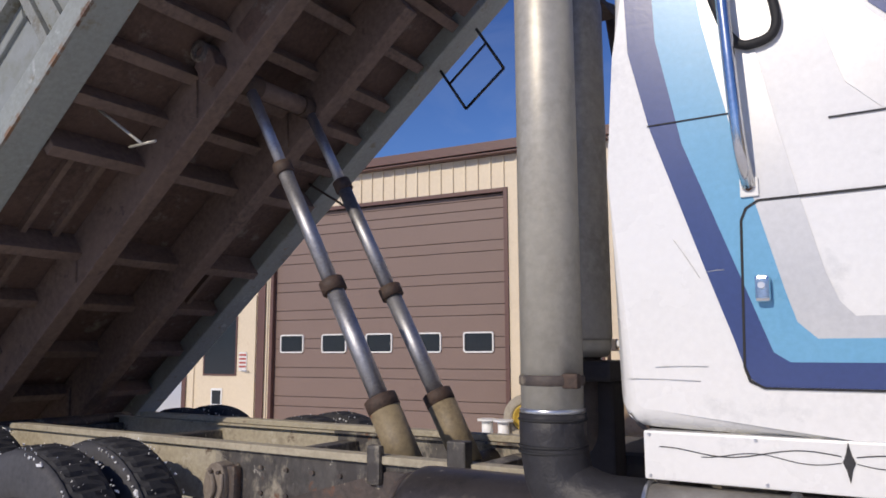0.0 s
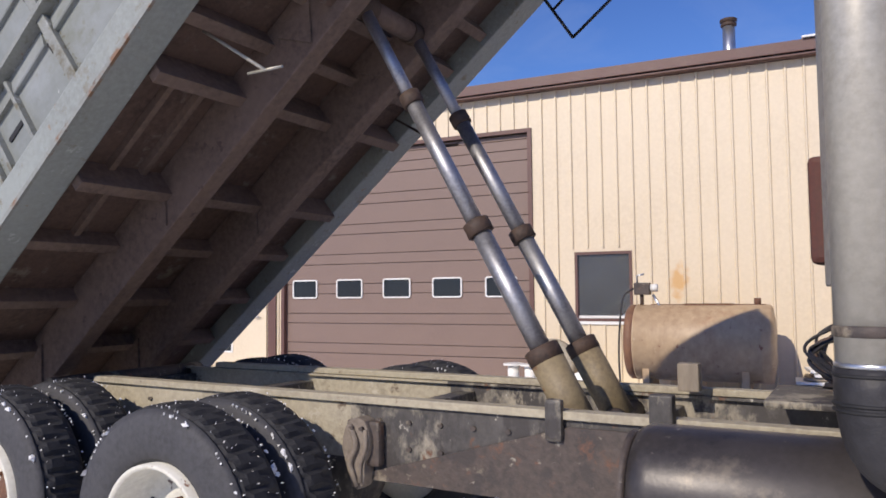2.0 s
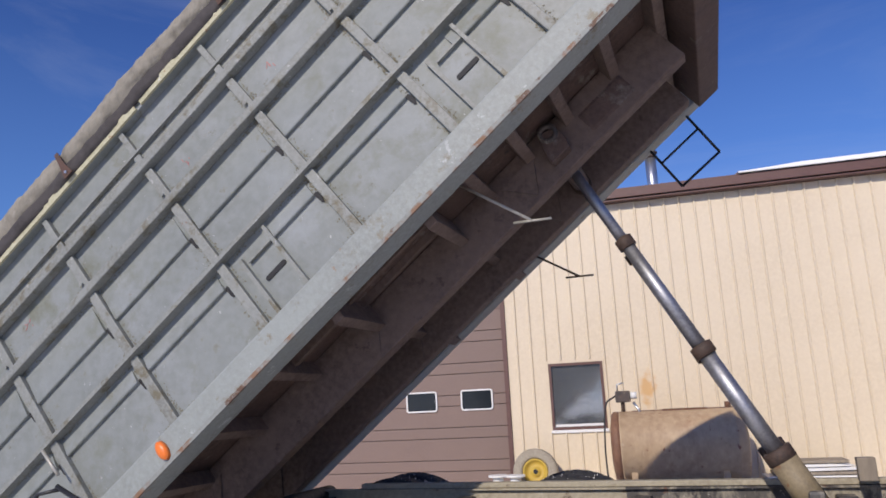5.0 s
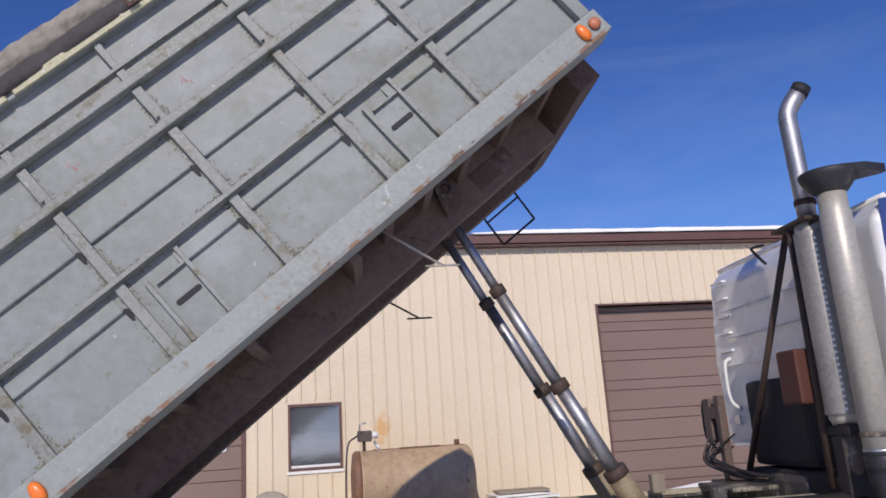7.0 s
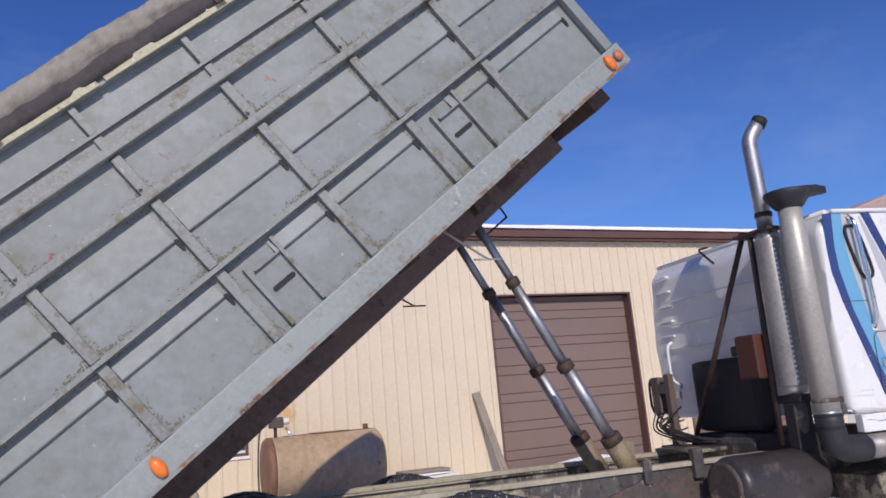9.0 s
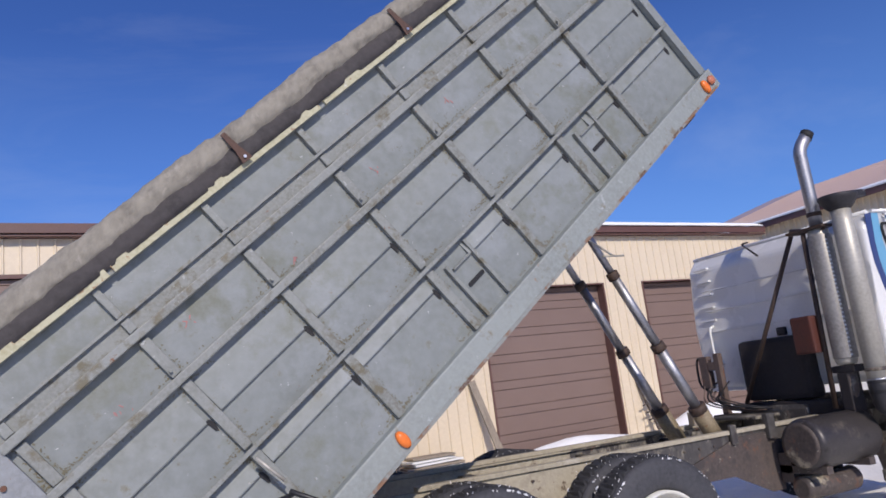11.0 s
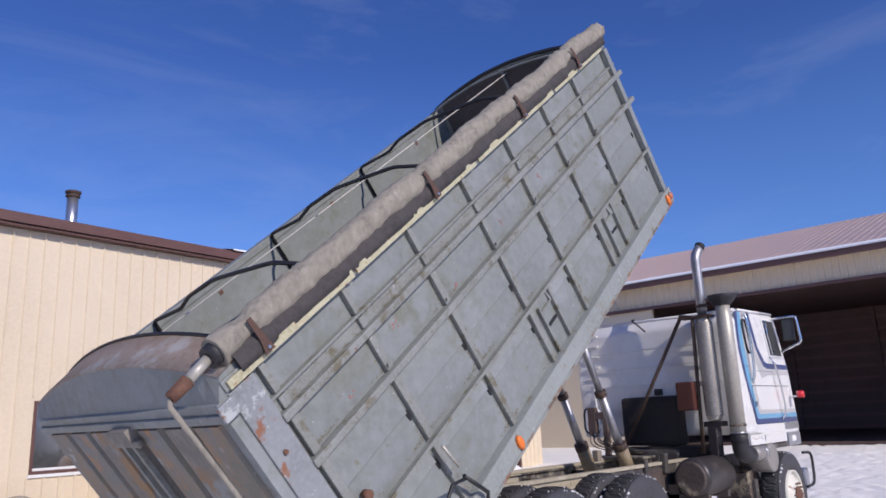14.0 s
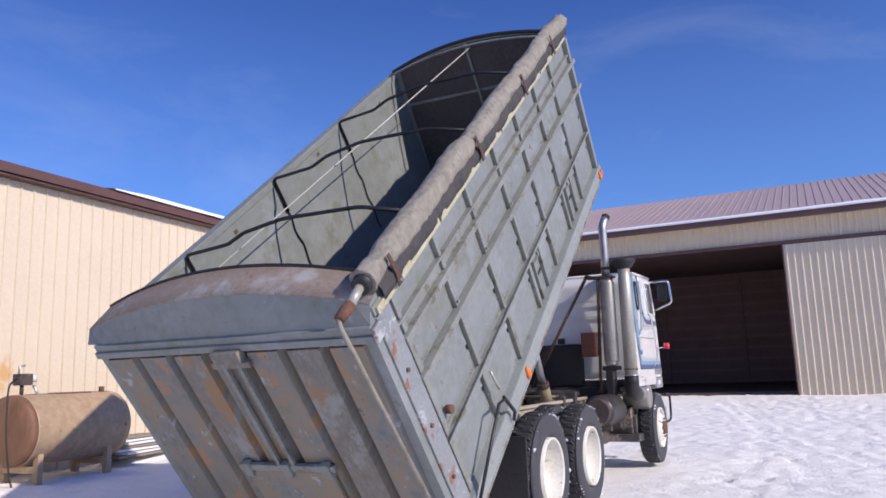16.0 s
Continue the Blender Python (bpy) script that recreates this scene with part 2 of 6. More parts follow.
frame_rust = material("rusted_gusset", (0.088, 0.068, 0.058), 0.65, 0, (0.045, 0.037, 0.035), 3.5, 0.4, 35, 0.35, [((0.32, 0.275, 0.20), 3.0, 0.54, 0.08), ((0.055, 0.045, 0.042), 5.0, 0.53, 0.06), ((0.15, 0.075, 0.048), 7.0, 0.58, 0.09), ((0.30, 0.27, 0.22), 16.0, 0.62, 0.05)])
tank_black = material("black_fuel_tank", (0.055, 0.048, 0.047), 0.40, 0.2, (0.03, 0.027, 0.027), 2.4, 0.3, 40, 0.06, [((0.13, 0.11, 0.09), 3.0, 0.56, 0.10), ((0.28, 0.25, 0.20), 10.0, 0.64, 0.04), ((0.025, 0.023, 0.023), 5.0, 0.60, 0.06)])
tank_tan = material("rusty_tan_storage_tank", (0.47, 0.345, 0.215), 0.5, 0, (0.34, 0.225, 0.135), 0.9, 0.2, 12, 0.08, [((0.34, 0.20, 0.115), 1.7, 0.54, 0.16), ((0.27, 0.135, 0.07), 4.0, 0.62, 0.12), ((0.21, 0.085, 0.05), 7.0, 0.62, 0.04), ((0.52, 0.40, 0.27), 5.0, 0.62, 0.06)], stretch=(1, 1, 0.6))
tank_rust = material("rust_stained_tank_end", (0.24, 0.125, 0.07), 0.65, 0, (0.13, 0.06, 0.04), 2.2, 0.3, 14, 0.12, [((0.36, 0.25, 0.15), 3.0, 0.58, 0.10), ((0.09, 0.045, 0.03), 6.0, 0.62, 0.06)], stretch=(1, 1, 0.25))
glass_dark = material("dark_window_glass", (0.02, 0.025, 0.03), 0.04, 0, None, 1.0, 0.1, 10, 0.0)
glass_mirror = material("reflective_window_glass", (0.58, 0.61, 0.62), 0.05, 0.9, (0.50, 0.53, 0.55), 1.6, 0.1, 1.6, 0.05, relief=0.05)
amber = material("amber_lens", (0.85, 0.20, 0.03), 0.35, 0, None, 20, 0.1, 60, 0.05)
red_lens = material("red_lens", (0.62, 0.03, 0.04), 0.3, 0, None, 20, 0.1, 60, 0.05)
# base colour lowered to stand in for the shadow on the box
red_box = material("shadowed_red_orange_box", (0.088, 0.024, 0.016), 0.65, 0, (0.05, 0.019, 0.015), 6.0, 0.3)
yellow_rim = material("yellow_rim", (0.55, 0.38, 0.06), 0.55, 0, (0.35, 0.25, 0.05), 6.0, 0.3)
old_wood = material("grey_weathered_board", (0.30, 0.255, 0.20), 0.85, 0, (0.20, 0.165, 0.13), 3.0, 0.3, 30, 0.3, stretch=(1, 1, 0.2))
white_sign = material("white_sign", (0.75, 0.74, 0.72), 0.5)
red_ink = material("red_sign_ink", (0.45, 0.10, 0.08), 0.6)
cord_white = material("white_cord", (0.62, 0.60, 0.55), 0.8)
woods = material("bare_woods", (0.07, 0.06, 0.055), 0.9)


# ---- building blocks ----
def box(bm, x0, x1, y0, y1, z0, z1, m=None):
    m = m or Matrix()
    v = [bm.verts.new(m @ Vector((x, y, z))) for x in (x0, x1) for y in (y0, y1) for z in (z0, z1)]
    for f in ((0, 1, 3, 2), (4, 6, 7, 5), (0, 4, 5, 1), (2, 3, 7, 6), (0, 2, 6, 4), (1, 5, 7, 3)):
        bm.faces.new([v[i] for i in f])


def boxes(*dims, m=None, bevel=0.0):
    bm = bmesh.new()
    for d in dims:
        box(bm, *d, m=m)
    if bevel:
        bmesh.ops.bevel(bm, geom=bm.edges[:], offset=bevel, segments=2, affect="EDGES", profile=0.6)
    return bm


def sweep(bm, pts, r, n=12, caps=True, m=None):
    """A round bar along points; r may be one radius or one a point."""
    m = m or Matrix()
    pts = [m @ Vector(p) for p in pts]
    rs = r if isinstance(r, (list, tuple)) else [r] * len(pts)
    side, rings = None, []
    for i, p in enumerate(pts):
        d = (pts[min(i + 1, len(pts) - 1)] - pts[max(i - 1, 0)]).normalized()
        if side is None:
            side = d.cross(Vector((0, 0, 1)) if abs(d.z) < 0.9 else Vector((1, 0, 0))).normalized()
        side = (side - d * side.dot(d)).normalized()
        up = d.cross(side)
        rings.append([bm.verts.new(p + (side * math.cos(a) + up * math.sin(a)) * rs[i]) for a in (2 * math.pi * k / n for k in range(n))])
    for a, b in zip(rings, rings[1:]):
        for k in range(n):
            f = bm.faces.new((a[k], a[(k + 1) % n], b[(k + 1) % n], b[k]))
            f.smooth = True
    if caps:
        bm.faces.new(rings[0][::-1])
        bm.faces.new(rings[-1])
    return bm


def bar(pts, r, n=12, m=None):
    return sweep(bmesh.new(), pts, r, n, True, m)


def bend(pts, steps=5, cut=0.35):
    """Points with rounded corners."""
    pts = [Vector(p) for p in pts]
    out = [pts[0]]
    for a, b, c in zip(pts, pts[1:], pts[2:]):
        p, q = b + (a - b) * cut, b + (c - b) * cut
        out += [(p * (1 - s) + b * s) * (1 - s) + (b * (1 - s) + q * s) * s for s in (k / steps for k in range(steps + 1))]
    return out + [pts[-1]]


def lathe(bm, profile, m, n=36, close=False):
    """Turns (radius, height) points round the z of m."""
    rings = [[bm.verts.new(m @ Vector((r * math.cos(a), r * math.sin(a), h))) for a in (2 * math.pi * k / n for k in range(n))] for r, h in profile]
    if close:
        rings.append(rings[0])
    for a, b in zip(rings, rings[1:]):
        for k in range(n):
            f = bm.faces.new((a[k], a[(k + 1) % n], b[(k + 1) % n], b[k]))
            f.smooth = True
    if not close:
        for ring in (rings[0], rings[-1]):
            bm.faces.new(ring)
    return bm


def prism(bm, poly, place, depth, bevel=0.0):
    """An outline (a, b) pushed out by depth; place(a, b, d) gives the point."""
    front = [bm.verts.new(place(a, b, 0)) for a, b in poly]
    back = [bm.verts.new(place(a, b, depth)) for a, b in poly]
    bm.faces.new(front)
    bm.faces.new(back[::-1])
    k = len(poly)
    for i in range(k):
        bm.faces.new((front[i], back[i], back[(i + 1) % k], front[(i + 1) % k]))
    if bevel:
        bmesh.ops.bevel(bm, geom=bm.edges[:], offset=bevel, segments=3, affect="EDGES", profile=0.6)
    return bm


AT = Matrix()      # where the group of parts that is being built stands


def link(name, bm, mat):
    bm.transform(AT)
    bmesh.ops.recalc_face_normals(bm, faces=bm.faces[:])
    me = bpy.data.meshes.new(name)
    bm.to_mesh(me)
    bm.free()
    me.materials.append(mat)
    return new(name, me)


def part(name, bm, mat, parent, label=""):
    ob = link(name, bm, mat)
    ob.parent = parent
    ob.matrix_parent_inverse = parent.matrix_basis.inverted() if parent.type == "EMPTY" else Matrix()
    return tagged(ob, label)


def thing(name, at, label, category, group=""):
    e = new(name)
    e.matrix_basis = Matrix.Translation(at)
    e.empty_display_size = 0.2
    return tagged(e, label, category, group)


def solid(name, bm, mat, label, category, group="", kind=""):
    return tagged(link(name, bm, mat), label, category, group, kind)


GZ = 0.13          # ground level


def ground_height(x, y):
    """Packed snow with low heaps and ruts."""
    v = Vector((x, y, 0))
    h = 0.04 * noise.noise(v * 0.35) + 0.016 * noise.noise(v * 1.3) + 0.02 * abs(noise.noise(v * 2.3)) + 0.014 * noise.noise(v * 3.1) + 0.030 * noise.noise(v * 5.3)
    near = 1 - min(1.0, max(abs(x - 2) / 5.5, abs(y) / 2.2))
    rise = min(1.0, max(0.0, (x - 9.0) / 11.0))
    return h * (1 - max(0.0, near)) - 0.03 + 0.33 * rise * rise * (3 - 2 * rise)


# ---- ground ----
edges_x = [-400, -150, -60, -30, -20, -16] + [-13 + 0.07 * k for k in range(0, 500)] + [22.2 + 0.4 * k for k in range(40)] + [40, 60, 150, 400]
edges_y = [-400, -150, -60, -30, -20, -15] + [-12 + 0.1 * k for k in range(0, 50)] + [-7 + 0.07 * k for k in range(0, 222)] + [8.7, 9.2, 10, 14, 20, 40, 150, 400]
gx, gy = np.meshgrid(np.array(edges_x), np.array(edges_y), indexing="ij")
gz = np.array([[GZ + ground_height(x, y) for y in edges_y] for x in edges_x])
open_yard = np.clip(np.maximum(np.maximum(-1.75 - gy, gy - 1.7), np.abs(gx - 2.2) - 4.4) / 0.4, 0, 1)
steps = np.random.default_rng(7)
# footprints and kicked lumps
for k in range(1500):
    fx, fy, ang = steps.uniform(-4, 20), steps.uniform(-6.5, 7.2), steps.uniform(0, math.pi)
    ln, wd, deep = steps.uniform(0.08, 0.20), steps.uniform(0.04, 0.09), steps.uniform(-0.035, 0.025)
    i0, i1 = np.searchsorted(edges_x, (fx - 0.8, fx + 0.8))
    j0, j1 = np.searchsorted(edges_y, (fy - 0.8, fy + 0.8))
    dx, dy = gx[i0:i1, j0:j1] - fx, gy[i0:i1, j0:j1] - fy
    p, q = dx * math.cos(ang) + dy * math.sin(ang), dy * math.cos(ang) - dx * math.sin(ang)
    gz[i0:i1, j0:j1] += deep * np.exp(-(p / ln) ** 4 - (q / wd) ** 4) * open_yard[i0:i1, j0:j1]
# wheel tracks of earlier passes, with the print of the tread
for x0, y0, slope, curve in ((3.0, -3.3, 0.10, 0.006), (3.0, -5.4, 0.14, 0.006), (3.0, -2.1, -0.12, 0.016), (3.0, -4.6, 0.30, -0.004), (-2.0, 3.6, 0.06, 0.0), (-2.0, 5.4, 0.05, 0.0)):
    off = gy - (y0 + slope * (gx - x0) + curve * (gx - x0) ** 2)
    run = np.clip((gx - x0) / 1.5, 0, 1) * np.clip((20 - gx) / 3, 0, 1) * open_yard
    lugs = 0.5 + 0.5 * np.sign(np.sin(gx * 22 + np.sign(off) * 1.5 + off * 14))
    bed_of_track = np.exp(-(off / 0.19) ** 6)
    gz += run * (bed_of_track * (-0.016 + 0.016 * lugs) + 0.004 * np.exp(-((np.abs(off) - 0.27) / 0.07) ** 2))
nx, ny = len(edges_x), len(edges_y)
bm = bmesh.new()
vs = [bm.verts.new(p) for p in np.stack([gx, gy, gz], -1).reshape(-1, 3).tolist()]
for i in range(nx - 1):
    for j in range(ny - 1):
        bm.faces.new((vs[i * ny + j], vs[(i + 1) * ny + j], vs[(i + 1) * ny + j + 1], vs[i * ny + j + 1])).smooth = True
solid("ground", bm, snow, "packed white snow with ruts and footprints", "ground", kind="structure")

# ---- workshop building ----
WD = Vector((0.99706, 0.07658, 0))       # along the wall
WN = Vector((0.07658, -0.99706, 0))      # out of the wall
W0 = WN * -8.273
WALL = Matrix((( WD.x, -WN.x, 0, W0.x), (WD.y, -WN.y, 0, W0.y), (0, 0, 1, 0), (0, 0, 0, 1)))   # s, depth into the building, z
S0, S1, EAVE = -8.30, 15.30, 4.96
DOORS = [(-5.87, -0.80, 4.31), (5.80, 9.25, 3.78), (10.55, 14.00, 3.78)]
WINDOW = (-0.03, 0.89, 1.135, 2.25)
WALK = (-7.88, -6.29, 2.70)
openings = sorted([(a, b, GZ, h) for a, b, h in DOORS] + [WINDOW])
bm = bmesh.new()
s = S0
for a, b, z0, z1 in openings:
    box(bm, s, a, 0, 0.16, GZ - 0.2, EAVE, WALL)
    box(bm, a, b, 0, 0.16, z1, EAVE, WALL)
    if z0 > GZ:
        box(bm, a, b, 0, 0.16, GZ - 0.2, z0, WALL)
    s = b
box(bm, s, S1, 0, 0.16, GZ - 0.2, EAVE, WALL)
wall = solid("wall_south", bm, tan_siding, "tan ribbed steel siding wall of a workshop", "wall", kind="structure")
# standing ribs of the siding
s = S0 + 0.06
while s < S1:
    spans = [(GZ - 0.1, EAVE)]
    for a, b, z0, z1 in openings:
        if a - 0.03 < s < b + 0.03:
            spans = [(z1 + 0.06, EAVE)] + ([(GZ - 0.1, z0 - 0.05)] if z0 > GZ else [])
    if WALK[0] - 0.05 < s < WALK[1] + 0.05:
        spans = [(WALK[2] + 0.06, EAVE)]
    for z0, z1 in spans:
        bmr = bmesh.new()
        prism(bmr, [(-0.022, 0.0), (-0.010, -0.026), (0.010, -0.026), (0.022, 0.0)], lambda a, b, d, s=s, z0=z0: WALL @ Vector((s + a, b - 0.001, z0 + d)), z1 - z0)
        part("siding_rib", bmr, tan_siding, wall)
    s += 0.248
# other walls and roof
RIDGE_D, RIDGE_Z = 9.0, 6.62
for name, d in (("wall_north", (S0, S1, 18.0, 18.16)),):
    solid(name, boxes((d[0], d[1], d[2], d[3], GZ - 0.2, EAVE), m=WALL), tan_siding, "plain tan steel back wall", "wall", kind="structure")
for name, sa in (("wall_west", S0), ("wall_east", S1 - 0.16)):
    bm = bmesh.new()
    prism(bm, [(0.16, GZ - 0.2), (17.99, GZ - 0.2), (17.99, EAVE), (RIDGE_D, RIDGE_Z - 0.05), (0.16, EAVE)], lambda a, b, d, sa=sa: WALL @ Vector((sa + d, a, b)), 0.16)
    solid(name, bm, tan_siding, "tan steel gable wall of the workshop", "wall", kind="structure")
bm = bmesh.new()
for da, za, db, zb in ((-0.22, EAVE + 0.15, RIDGE_D, RIDGE_Z), (18.4, EAVE + 0.15, RIDGE_D, RIDGE_Z)):
    prism(bm, [(da, za), (db, zb), (db, zb + 0.06), (da, za + 0.06)], lambda a, b, d: WALL @ Vector((S0 - 0.2 + d, a, b)), S1 - S0 + 0.2)
roof = solid("roof", bm, roof_metal, "low brown steel roof", "roof", kind="structure")
part("fascia", boxes((S0 - 0.2, S1, -0.24, -0.20, EAVE + 0.045, EAVE + 0.21), m=WALL, bevel=0.006), brown_trim, roof, "dark brown eave trim")
part("soffit", boxes((S0 - 0.2, S1, -0.20, 0.0, EAVE + 0.004, EAVE + 0.03), m=WALL), brown_trim, roof)
bm = bmesh.new()
ss = [3.4 + 0.24 * k for k in range(50)]
rows = []
for s in ss:
    n0 = noise.noise(Vector((s * 1.7, 3, 0)))
    e = min(1.0, (s - 3.4) / 1.0) * min(1.0, (15.2 - s) / 0.3 if s < 15.2 else 0.0)
    front = -0.30 + 0.03 * n0
    rows.append([bm.verts.new(WALL @ Vector((s, d, z))) for d, z in ((front + 0.02, EAVE + 0.215), (front, EAVE + 0.235 + 0.01 * e), (front + 0.06, EAVE + 0.25 + (0.05 + 0.03 * n0) * e), (0.8, EAVE + 0.43 + 0.09 * e), (3.0, EAVE + 0.82 + 0.08 * e), (5.0, EAVE + 1.0))])
for a, b in zip(rows, rows[1:]):
    for k in range(5):
        bm.faces.new((a[k], b[k], b[k + 1], a[k + 1])).smooth = True
solid("roof_snow", bm, soft_snow, "thin snow lying along the roof eave", "snow", kind="stuff")
# roof flue
FX, FY = 1.21, 12.36
flue = thing("roof_flue", (FX, FY, 5.75), "galvanised steel chimney flue with a dark cap", "chimney")
part("pipe", bar([(FX, FY, 5.6), (FX, FY, 7.00)], 0.122, 24), galv, flue)
part("flashing", lathe(bmesh.new(), [(0.30, 0), (0.19, 0.12), (0.14, 0.46)], Matrix.Translation((FX, FY, 5.80)), 24), brown_trim, flue, "dark red flashing collar")
part("cap", lathe(bmesh.new(), [(0.13, -0.05), (0.155, -0.03), (0.155, 0.0), (0.13, 0.015), (0.13, 0.04), (0.168, 0.055), (0.168, 0.10), (0.05, 0.125)], Matrix.Translation((FX, FY, 6.98)), 24), collar_steel, flue, "dark sooty cap")
# garage doors
def garage_door(index, a, b, h, step, panes, deep=0.0, edge=0.07):
    d = solid(f"door_{index}", boxes((a, b, 0.10 + deep, 0.13 + deep, GZ, h), m=WALL), brown_door, "closed brown sectional garage door", "garage door", kind="structure")
    z = GZ
    while z < h - 0.05:
        z1 = min(z + step - 0.012, h - 0.005)
        cut = z + (z1 - z) * 0.67
        part("door_section", boxes((a + 0.005, b - 0.005, 0.068 + deep, 0.104 + deep, z, cut - 0.006), (a + 0.005, b - 0.005, 0.068 + deep, 0.104 + deep, cut + 0.006, z1), m=WALL, bevel=0.006), brown_door, d)
        z += step
    for s, z0 in panes:
        fr = part("pane_frame", rounded_frame(s, s + 0.58, z0, z0 + 0.36, 0.05, 0.025, 0.050), white_trim, d, "white rounded frame")
        part("pane", boxes((s + 0.015, s + 0.565, 0.054, 0.066, z0 + 0.015, z0 + 0.345), m=WALL), glass_dark, fr, "dark glass")
    for sa, sb in ((a - edge, a + 0.006), (b - 0.006, b + edge)):
        part("jamb", boxes((sa, sb, -0.03, 0.10 + deep, GZ, h + edge), m=WALL, bevel=0.004), brown_trim, d, "dark brown steel jamb")
    part("header", boxes((a + 0.006, b - 0.006, -0.03, 0.10 + deep, h, h + edge), m=WALL, bevel=0.004), brown_trim, d, "dark brown steel header")
    return d


def rounded_frame(s0, s1, z0, z1, r, w, depth):
    def loop(o):
        out = []
        for cx, cz, a0 in ((s1 - r, z1 - r, 0), (s0 + r, z1 - r, 90), (s0 + r, z0 + r, 180), (s1 - r, z0 + r, 270)):
            out += [(cx + (r - o) * math.cos(radians(a0 + t)), cz + (r - o) * math.sin(radians(a0 + t))) for t in (0, 22.5, 45, 67.5, 90)]
        return out
    bm = bmesh.new()
    vs = [[bm.verts.new(WALL @ Vector((s, d, z))) for s, z in loop(o)] for o, d in ((0, 0.068), (0, depth - 0.01), (w, depth - 0.01), (w, 0.068))]
    for p, q in zip(vs, vs[1:]):
        for k in range(20):
            bm.faces.new((p[k], p[(k + 1) % 20], q[(k + 1) % 20], q[k]))
    return bm


garage_door(1, *DOORS[0], 0.56, [(s, 1.53) for s in (-5.71, -4.69, -3.67, -2.65, -1.63)])
garage_door(2, *DOORS[1], 0.56, [], 0.13, 0.035)
garage_door(3, *DOORS[2], 0.56, [], 0.13, 0.035)
# window
a, b, z0, z1 = WINDOW
win = solid("window_1", boxes((a, a + 0.045, -0.02, 0.10, z0, z1), (b - 0.045, b, -0.02, 0.10, z0, z1), (a + 0.045, b - 0.045, -0.02, 0.10, z0, z0 + 0.045), (a + 0.045, b - 0.045, -0.02, 0.10, z1 - 0.045, z1), m=WALL),
            brown_trim, "dark framed window reflecting sky and bare trees", "window", kind="structure")
part("pane", boxes((a + 0.045, b - 0.045, 0.03, 0.045, z0 + 0.045, z1 - 0.045), m=WALL), glass_mirror, win, "reflective dark glass")
part("sill", boxes((a - 0.02, b + 0.02, -0.035, 0.0, z0 - 0.05, z0 - 0.002), m=WALL, bevel=0.004), white_trim, win, "pale sill")
part("sash", boxes((a + 0.05, b - 0.05, 0.012, 0.028, z0 + 0.05, z0 + 0.09), m=WALL), white_trim, win, "pale lower sash")
# walk door with window, notice and pet flap
WALK_AT = WALL @ Matrix.Translation((-1.165, 0, 0.07)) @ Matrix.Diagonal((1.11, 1, 1.12, 1))
walk_door = solid("door_4", boxes((-6.05, -4.62, -0.035, -0.003, GZ - 0.03, 2.35), m=WALK_AT, bevel=0.004), tan_siding, "tan walk door with a dark window", "door", kind="structure")
part("window", boxes((-5.85, -5.08, -0.047, -0.037, 0.92, 1.95), m=WALK_AT), glass_dark, walk_door, "dark glass")
part("window_frame", boxes((-5.88, -5.85, -0.052, -0.037, 0.89, 1.98), (-5.08, -5.05, -0.052, -0.037, 0.89, 1.98), (-5.85, -5.08, -0.052, -0.037, 0.89, 0.92), (-5.85, -5.08, -0.052, -0.037, 1.95, 1.98), m=WALK_AT), brown_trim, walk_door)
part("pet_flap_frame", boxes((-5.66, -5.63, -0.05, -0.037, 0.34, 0.66), (-5.41, -5.38, -0.05, -0.037, 0.34, 0.66), (-5.63, -5.41, -0.05, -0.037, 0.62, 0.66), (-5.63, -5.41, -0.05, -0.037, 0.34, 0.37), m=WALK_AT), white_trim, walk_door, "white pet flap frame")
part("pet_flap", boxes((-5.63, -5.41, -0.043, -0.037, 0.37, 0.62), m=WALK_AT), glass_dark, walk_door, "dark flap")
part("handle", bar([WALK_AT @ Vector((-4.75, -0.036, 0.98)), WALK_AT @ Vector((-4.75, -0.09, 0.98)), WALK_AT @ Vector((-4.88, -0.09, 0.98))], 0.012, 8), chrome, walk_door)
sign = solid("notice_sign", boxes((-4.99, -4.80, -0.05, -0.037, 0.98, 1.32), m=WALK_AT), white_sign, "small white notice with red lettering bars", "sign")
for z in (1.27, 1.20, 1.13, 1.06):
    part("lettering_bar", boxes((-4.975, -4.815, -0.053, -0.0505, z - 0.018, z + 0.018), m=WALK_AT), red_ink, sign)
solid("corner_trim", boxes((-6.25, -6.06, -0.04, -0.022, GZ, EAVE), m=WALL, bevel=0.004), brown_trim, "dark brown vertical steel trim", "trim", kind="structure")
solid("corner_trim", boxes((S0 - 0.01, S0 + 0.10, -0.035, -0.022, GZ, EAVE), m=WALL), brown_trim, "dark brown corner trim", "trim", kind="structure")

# ---- barn across the yard ----
BX = 21.0
BEAVE, BTOP = 6.45, 5.60
BRIDGE = 9.42
BY0, BY1 = -16.0, 18.5
OPEN = (-2.65, 8.4)
bw = solid("barn_wall_front", boxes((BX, BX + 0.15, BY0, OPEN[0], GZ - 0.2, BTOP), (BX, BX + 0.15, OPEN[1], BY1, GZ - 0.2, BTOP), (BX, BX + 0.15, BY0, BY1, BTOP, BEAVE)), tan_siding, "tan steel front wall of an open barn", "wall", kind="structure")
solid("barn_wall_back", boxes((BX + 15, BX + 15.15, BY0, BY1 + 8, GZ - 0.2, BEAVE)), barn_dark, "dark inner back wall of the barn", "wall", kind="structure")
